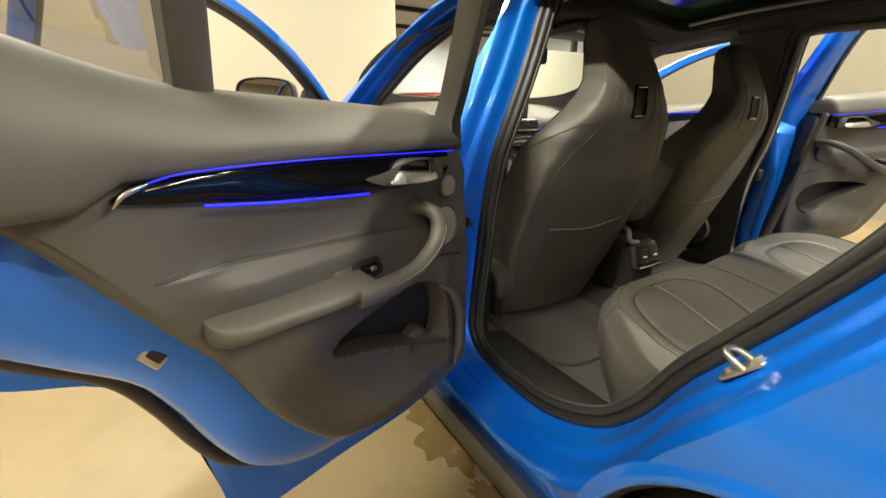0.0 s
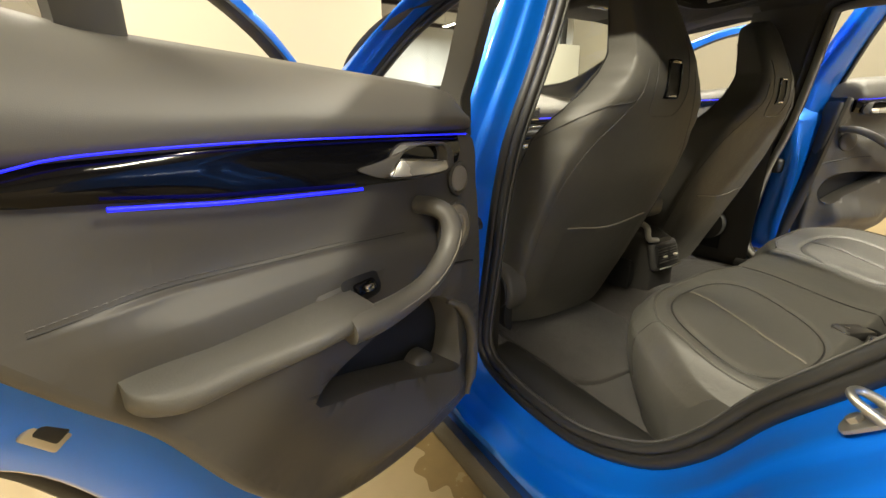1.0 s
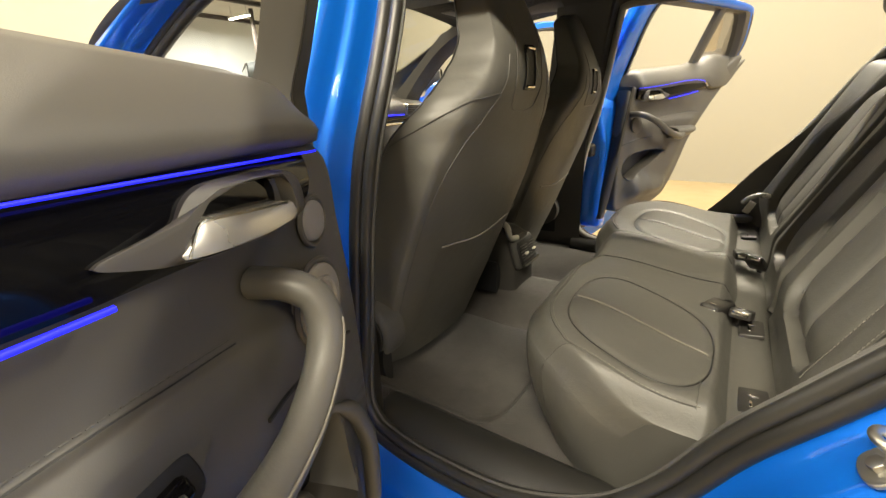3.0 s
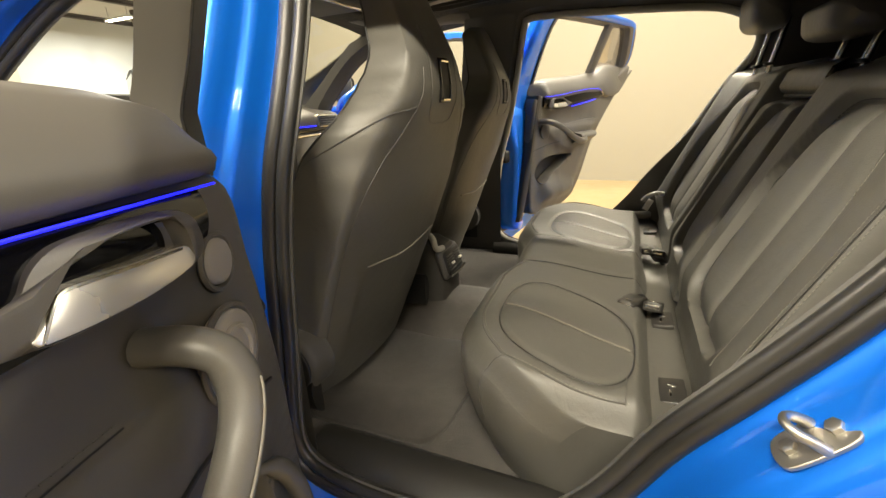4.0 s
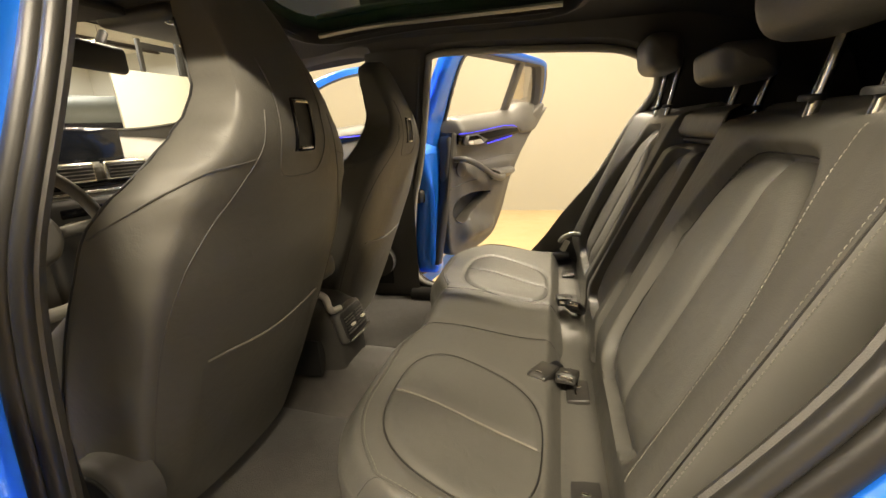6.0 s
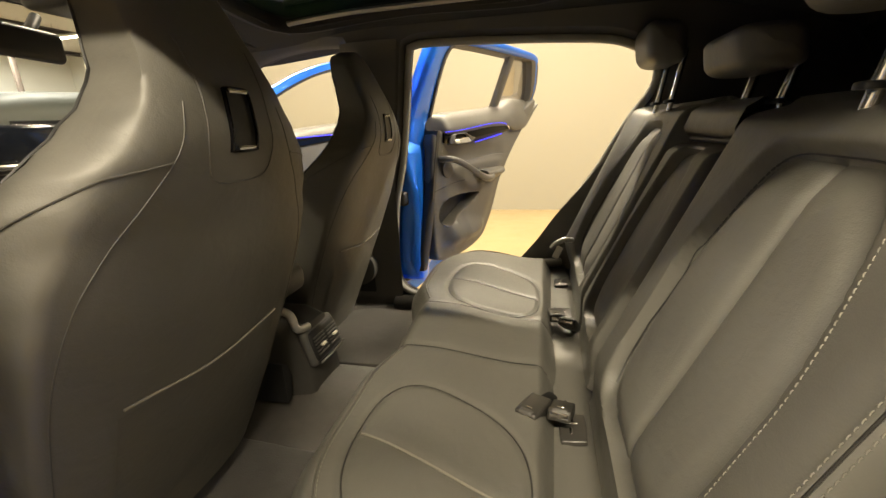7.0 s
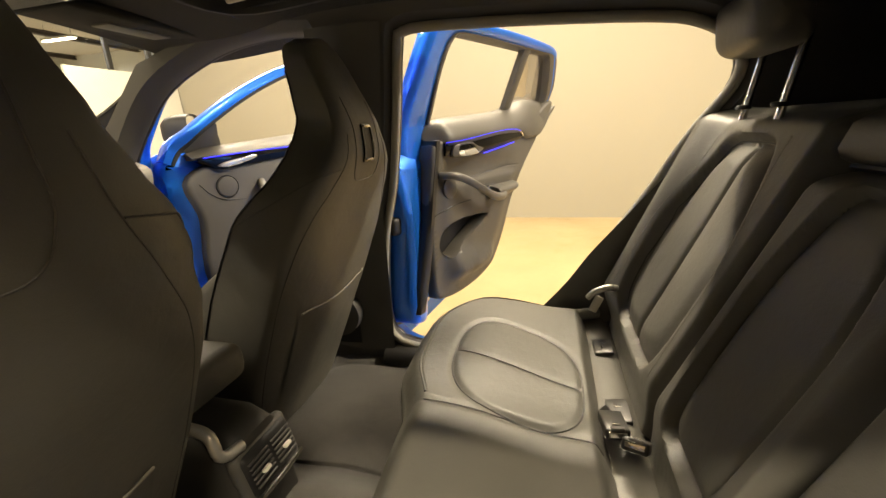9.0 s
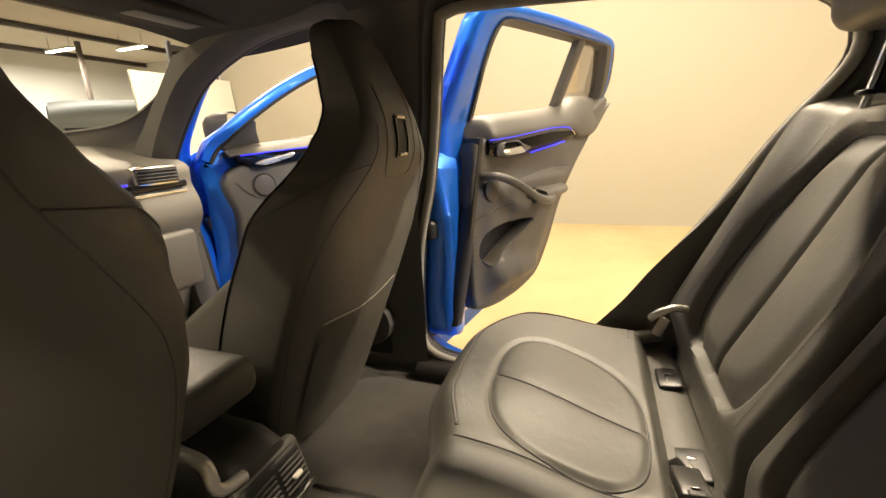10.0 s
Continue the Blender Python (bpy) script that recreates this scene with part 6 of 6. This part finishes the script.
buckle((-0.258, 0.082, 0.640), 65, 4, "black seat belt buckle lying on the bench")
buckle((-0.240, 0.034, 0.628), 80, 20, "black seat belt buckle beside the seat gap")
buckle((0.135, 0.036, 0.640), 95, 8, "black seat belt buckle lying on the bench")
buckle((0.095, 0.005, 0.635), 70, 35, "black seat belt buckle beside the seat gap")
tg = thing("belt_tongue", "steel seat belt tongue hanging by the side lining", "belt tongue", (0.575, 0.010, 0.690))
part("grip", tube(spline([(0.0, -0.035, 0.035), (-0.012, -0.01, 0.040), (-0.014, 0.02, 0.028), (-0.004, 0.035, 0.008)], 14), 0.009, 8), M_HANDLE, tg)
part("blade", rbox((0.006, 0.022, 0.045), (-0.014, 0.016, -0.006), 0.003, m=pose(0, 0, 0, 25, 10, 0)), M_STEEL, tg)
part("belt_anchor", rbox((0.03, 0.08, 0.03), (0.625, 0.045, 0.625), 0.01, m=pose(0, 0, 0, 0, 0, 25)), M_TRIMGREY, bench)

# ---- dashboard, console, wheel ----
dash = part("dashboard", grid([[(x, y + 0.06 * (x / 0.7) ** 2, z) for x in np.linspace(-0.70, 0.70, 40)] for y, z in spline([(1.93, 1.168), (1.80, 1.155), (1.62, 1.108), (1.53, 1.090), (1.475, 1.062), (1.48, 1.005), (1.46, 0.97), (1.45, 0.90), (1.50, 0.80), (1.55, 0.65), (1.62, 0.45)], 44)], cap=True), M_DASH, car, "grey soft-touch dashboard")
for x0, x1, z, nm, mt in ((-0.66, 0.66, 1.010, "gloss_trim", M_PIANO), (-0.66, 0.66, 0.986, "silver_trim", M_CHROME)):
    part(nm, tube([(x, 1.465 + 0.06 * (x / 0.7) ** 2, z) for x in np.linspace(x0, x1, 30)], 0.011 if mt is M_PIANO else 0.006, 8, flat=0.6), mt, dash)
part("light_line", tube([(x, 1.458 + 0.06 * (x / 0.7) ** 2, 1.026) for x in np.linspace(0.02, 0.44, 20)], 0.003, 6), M_LED, dash, "thin glowing blue light line")


def vent(x, z, w, y):
    v = part("air_vent", rbox((w, 0.03, 0.062), (x, y, z), 0.008), M_CHROME, dash, "air vent with bright surround")
    part("vent_hollow", rbox((w - 0.016, 0.006, 0.046), (x, y - 0.0145, z), 0.002), M_BLACK, dash)
    for k in range(4):
        part("slat", rbox((w - 0.018, 0.008, 0.003), (x, y - 0.019, z - 0.016 + k * 0.0107), 0.001), M_HARD, dash)
    return v


for x in (-0.545, -0.09, 0.09, 0.545):
    vent(x, 1.046, 0.15, 1.468 + 0.06 * (x / 0.7) ** 2)
part("centre_screen", rbox((0.24, 0.02, 0.11), (0, 1.50, 1.125), 0.01), M_SCREEN, dash, "dark display on the dashboard")
part("centre_panel", rbox((0.44, 0.05, 0.34), (0.02, 1.462, 0.805), 0.02), M_BLACK, dash, "black centre stack")
part("control_strip", rbox((0.32, 0.02, 0.03), (0, 1.445, 0.935), 0.006), M_PIANO, dash)
part("control_strip", rbox((0.32, 0.02, 0.022), (0, 1.445, 0.90), 0.006), M_CHROME, dash)
for x in (-0.12, 0.12):
    part("knob", disc(0.022, 0.03, Matrix.Translation((x, 1.45, 0.835)) @ pose(0, 0, 0, 90, 0, 0), 28), M_CHROME, dash)
part("glovebox", rbox((0.46, 0.04, 0.2), (0.40, 1.49, 0.76), 0.02), M_HARD, dash)
im = part("inside_mirror", rbox((0.22, 0.03, 0.070), (-0.125, 1.22, 1.345), 0.030, 5, m=pose(0, 0, 0, 0, 0, 12)), M_BLACK, car, "black inside mirror")
part("mirror_stem", tube([(-0.10, 1.235, 1.35), (-0.03, 1.28, 1.42)], 0.012, 8), M_BLACK, im)
part("roof_console", rbox((0.28, 0.22, 0.04), (0, 1.06, 1.42), 0.018, 3), M_HARD, car)
part("reading_lamp", rbox((0.24, 0.02, 0.012), (0, 0.97, 1.402), 0.005), M_CHROME, car)
for q in (-1, 1):
    part("sun_visor", rbox((0.40, 0.15, 0.02), (q * 0.36, 1.11, 1.418), 0.008), M_HEADLINER, car)
    part("visor_mirror", rbox((0.16, 0.05, 0.004), (q * 0.36, 1.11, 1.406), 0.001), M_TRIMGREY, car)

wheel = part("steering_wheel", tube([Matrix.Translation((-0.39, 1.22, 0.93)) @ pose(0, 0, 0, 68, 0, 0) @ Vector((0.185 * math.cos(w), 0.185 * math.sin(w), 0)) for w in [2 * math.pi * k / 48 for k in range(48)]], 0.016, 10, True), M_LEATHER, car, "leather-rimmed steering wheel")
part("hub", disc(0.075, 0.05, Matrix.Translation((-0.39, 1.235, 0.92)) @ pose(0, 0, 0, 68, 0, 0), 28, 0.02), M_HARD, wheel)
for a, b in (((-0.57, 1.22, 0.93), (-0.45, 1.235, 0.92)), ((-0.33, 1.235, 0.92), (-0.21, 1.22, 0.93)), ((-0.39, 1.24, 0.86), (-0.39, 1.29, 0.765))):
    part("spoke", tube([a, b], 0.014, 8), M_HARD, wheel)
part("column", tube([(-0.39, 1.25, 0.92), (-0.39, 1.5, 0.86)], 0.04, 12), M_BLACK, wheel)

# centre console with armrest box and rear vents
console = part("centre_console", grid([[(hw * u, y, z0 + (z1 - z0) * (1 - abs(u) ** 6)) for u in np.linspace(-1, 1, 21)] for y, hw, z0, z1 in
                                       ((0.635, 0.068, 0.40, 0.60), (0.65, 0.078, 0.40, 0.655), (0.70, 0.085, 0.40, 0.675), (0.80, 0.09, 0.40, 0.675), (1.0, 0.095, 0.40, 0.66), (1.3, 0.11, 0.40, 0.70), (1.5, 0.14, 0.40, 0.80))], cap=True), M_CONSOLE, car, "dark centre console with rear air vents")
part("lever_boot", tube([(-0.01, 1.335, 0.69), (-0.01, 1.335, 0.715), (-0.01, 1.337, 0.74)], [0.042, 0.030, 0.016], 20), M_BLACK, console)
gk = part("gear_lever", rbox((0.044, 0.062, 0.058), (-0.01, 1.34, 0.768), 0.017, 4, m=pose(0, 0, 0, -14, 0, 0)), M_PIANO, console, "gloss black gear lever with a bright edge")
part("lever_edge", tube([(-0.01 + 0.019 * math.cos(w), 1.333 + 0.026 * math.sin(w), 0.7985 + 0.006 * math.sin(w)) for w in [2 * math.pi * k / 28 for k in range(28)]], 0.0028, 6, True), M_CHROME, gk)
part("armrest_lid", rbox((0.165, 0.30, 0.075), (0.0, 0.86, 0.745), 0.028, 4), M_LEATHER, console, "padded armrest lid")
part("armrest_foot", rbox((0.12, 0.16, 0.08), (0.0, 0.90, 0.69), 0.02), M_BLACK, console)
part("side_bracket", tube(spline([(-0.082, 0.72, 0.71), (-0.082, 0.67, 0.70), (-0.08, 0.655, 0.66), (-0.04, 0.65, 0.65)], 16), 0.010, 8), M_HANDLE, console)
RV = Matrix.Translation((0.0, 0.640, 0.596)) @ pose(0, 0, 0, -16, 0, 0)
part("vent_surround", rbox((0.142, 0.03, 0.100), (0, 0, 0), 0.014, 3, m=RV @ Matrix.Translation((0, 0.006, 0))), M_HARD, console, "grey surround of the rear vents")
vb = part("rear_vent", rbox((0.126, 0.03, 0.082), (0, 0, 0), 0.012, 3, m=RV), M_BLACK, console, "rear air vents with bright tabs")
for q in (-1, 1):
    for k in range(6):
        part("slat", rbox((0.05, 0.006, 0.003), RV @ Vector((q * 0.03, -0.016, -0.022 + k * 0.009)), 0.001, m=RV.to_3x3().to_4x4()), M_HARD, console)
    part("vent_tab", rbox((0.017, 0.009, 0.007), RV @ Vector((q * 0.03, -0.0225, -0.003)), 0.002, m=RV.to_3x3().to_4x4()), M_BOARD, console, "bright vent tab")
part("vent_rim", tube([RV @ Vector(p) for p in ((-0.062, -0.016, -0.040), (0, -0.018, -0.042), (0.062, -0.016, -0.040))], 0.0045, 6), M_CHROME, console)
part("socket_panel", rbox((0.11, 0.03, 0.06), (0, 0.665, 0.520), 0.01), M_BLACK, console)
for q in (-1, 1):
    part("socket", rbox((0.014, 0.006, 0.006), (q * 0.012, 0.648, 0.532), 0.001), M_BOARD, console)
rows = [[(hw * u, y, z) for u in np.linspace(-1, 1, 9)] for y, z, hw in ((0.655, 0.555, 0.06), (0.66, 0.48, 0.062), (0.62, 0.44, 0.085))]
part("console_foot", grid(rows), M_BLACK, console)
# lever caps by the seats and pillar linings
for q in (-1, 1):
    part("pillar_lining", grid([[(q * (x_in(z) - (0.085 if q > 0 else 0.034) - (0.018 if q > 0 else 0.008) * math.sin(math.pi * t)), lerp(0.60, 0.80, t) - (0.25 if q > 0 else 0.10) * max(0, z - 0.98) + 0.05, z) for t in np.linspace(0, 1, 9)] for z in np.linspace(0.44, 1.40, 24)]), M_HARD, car)
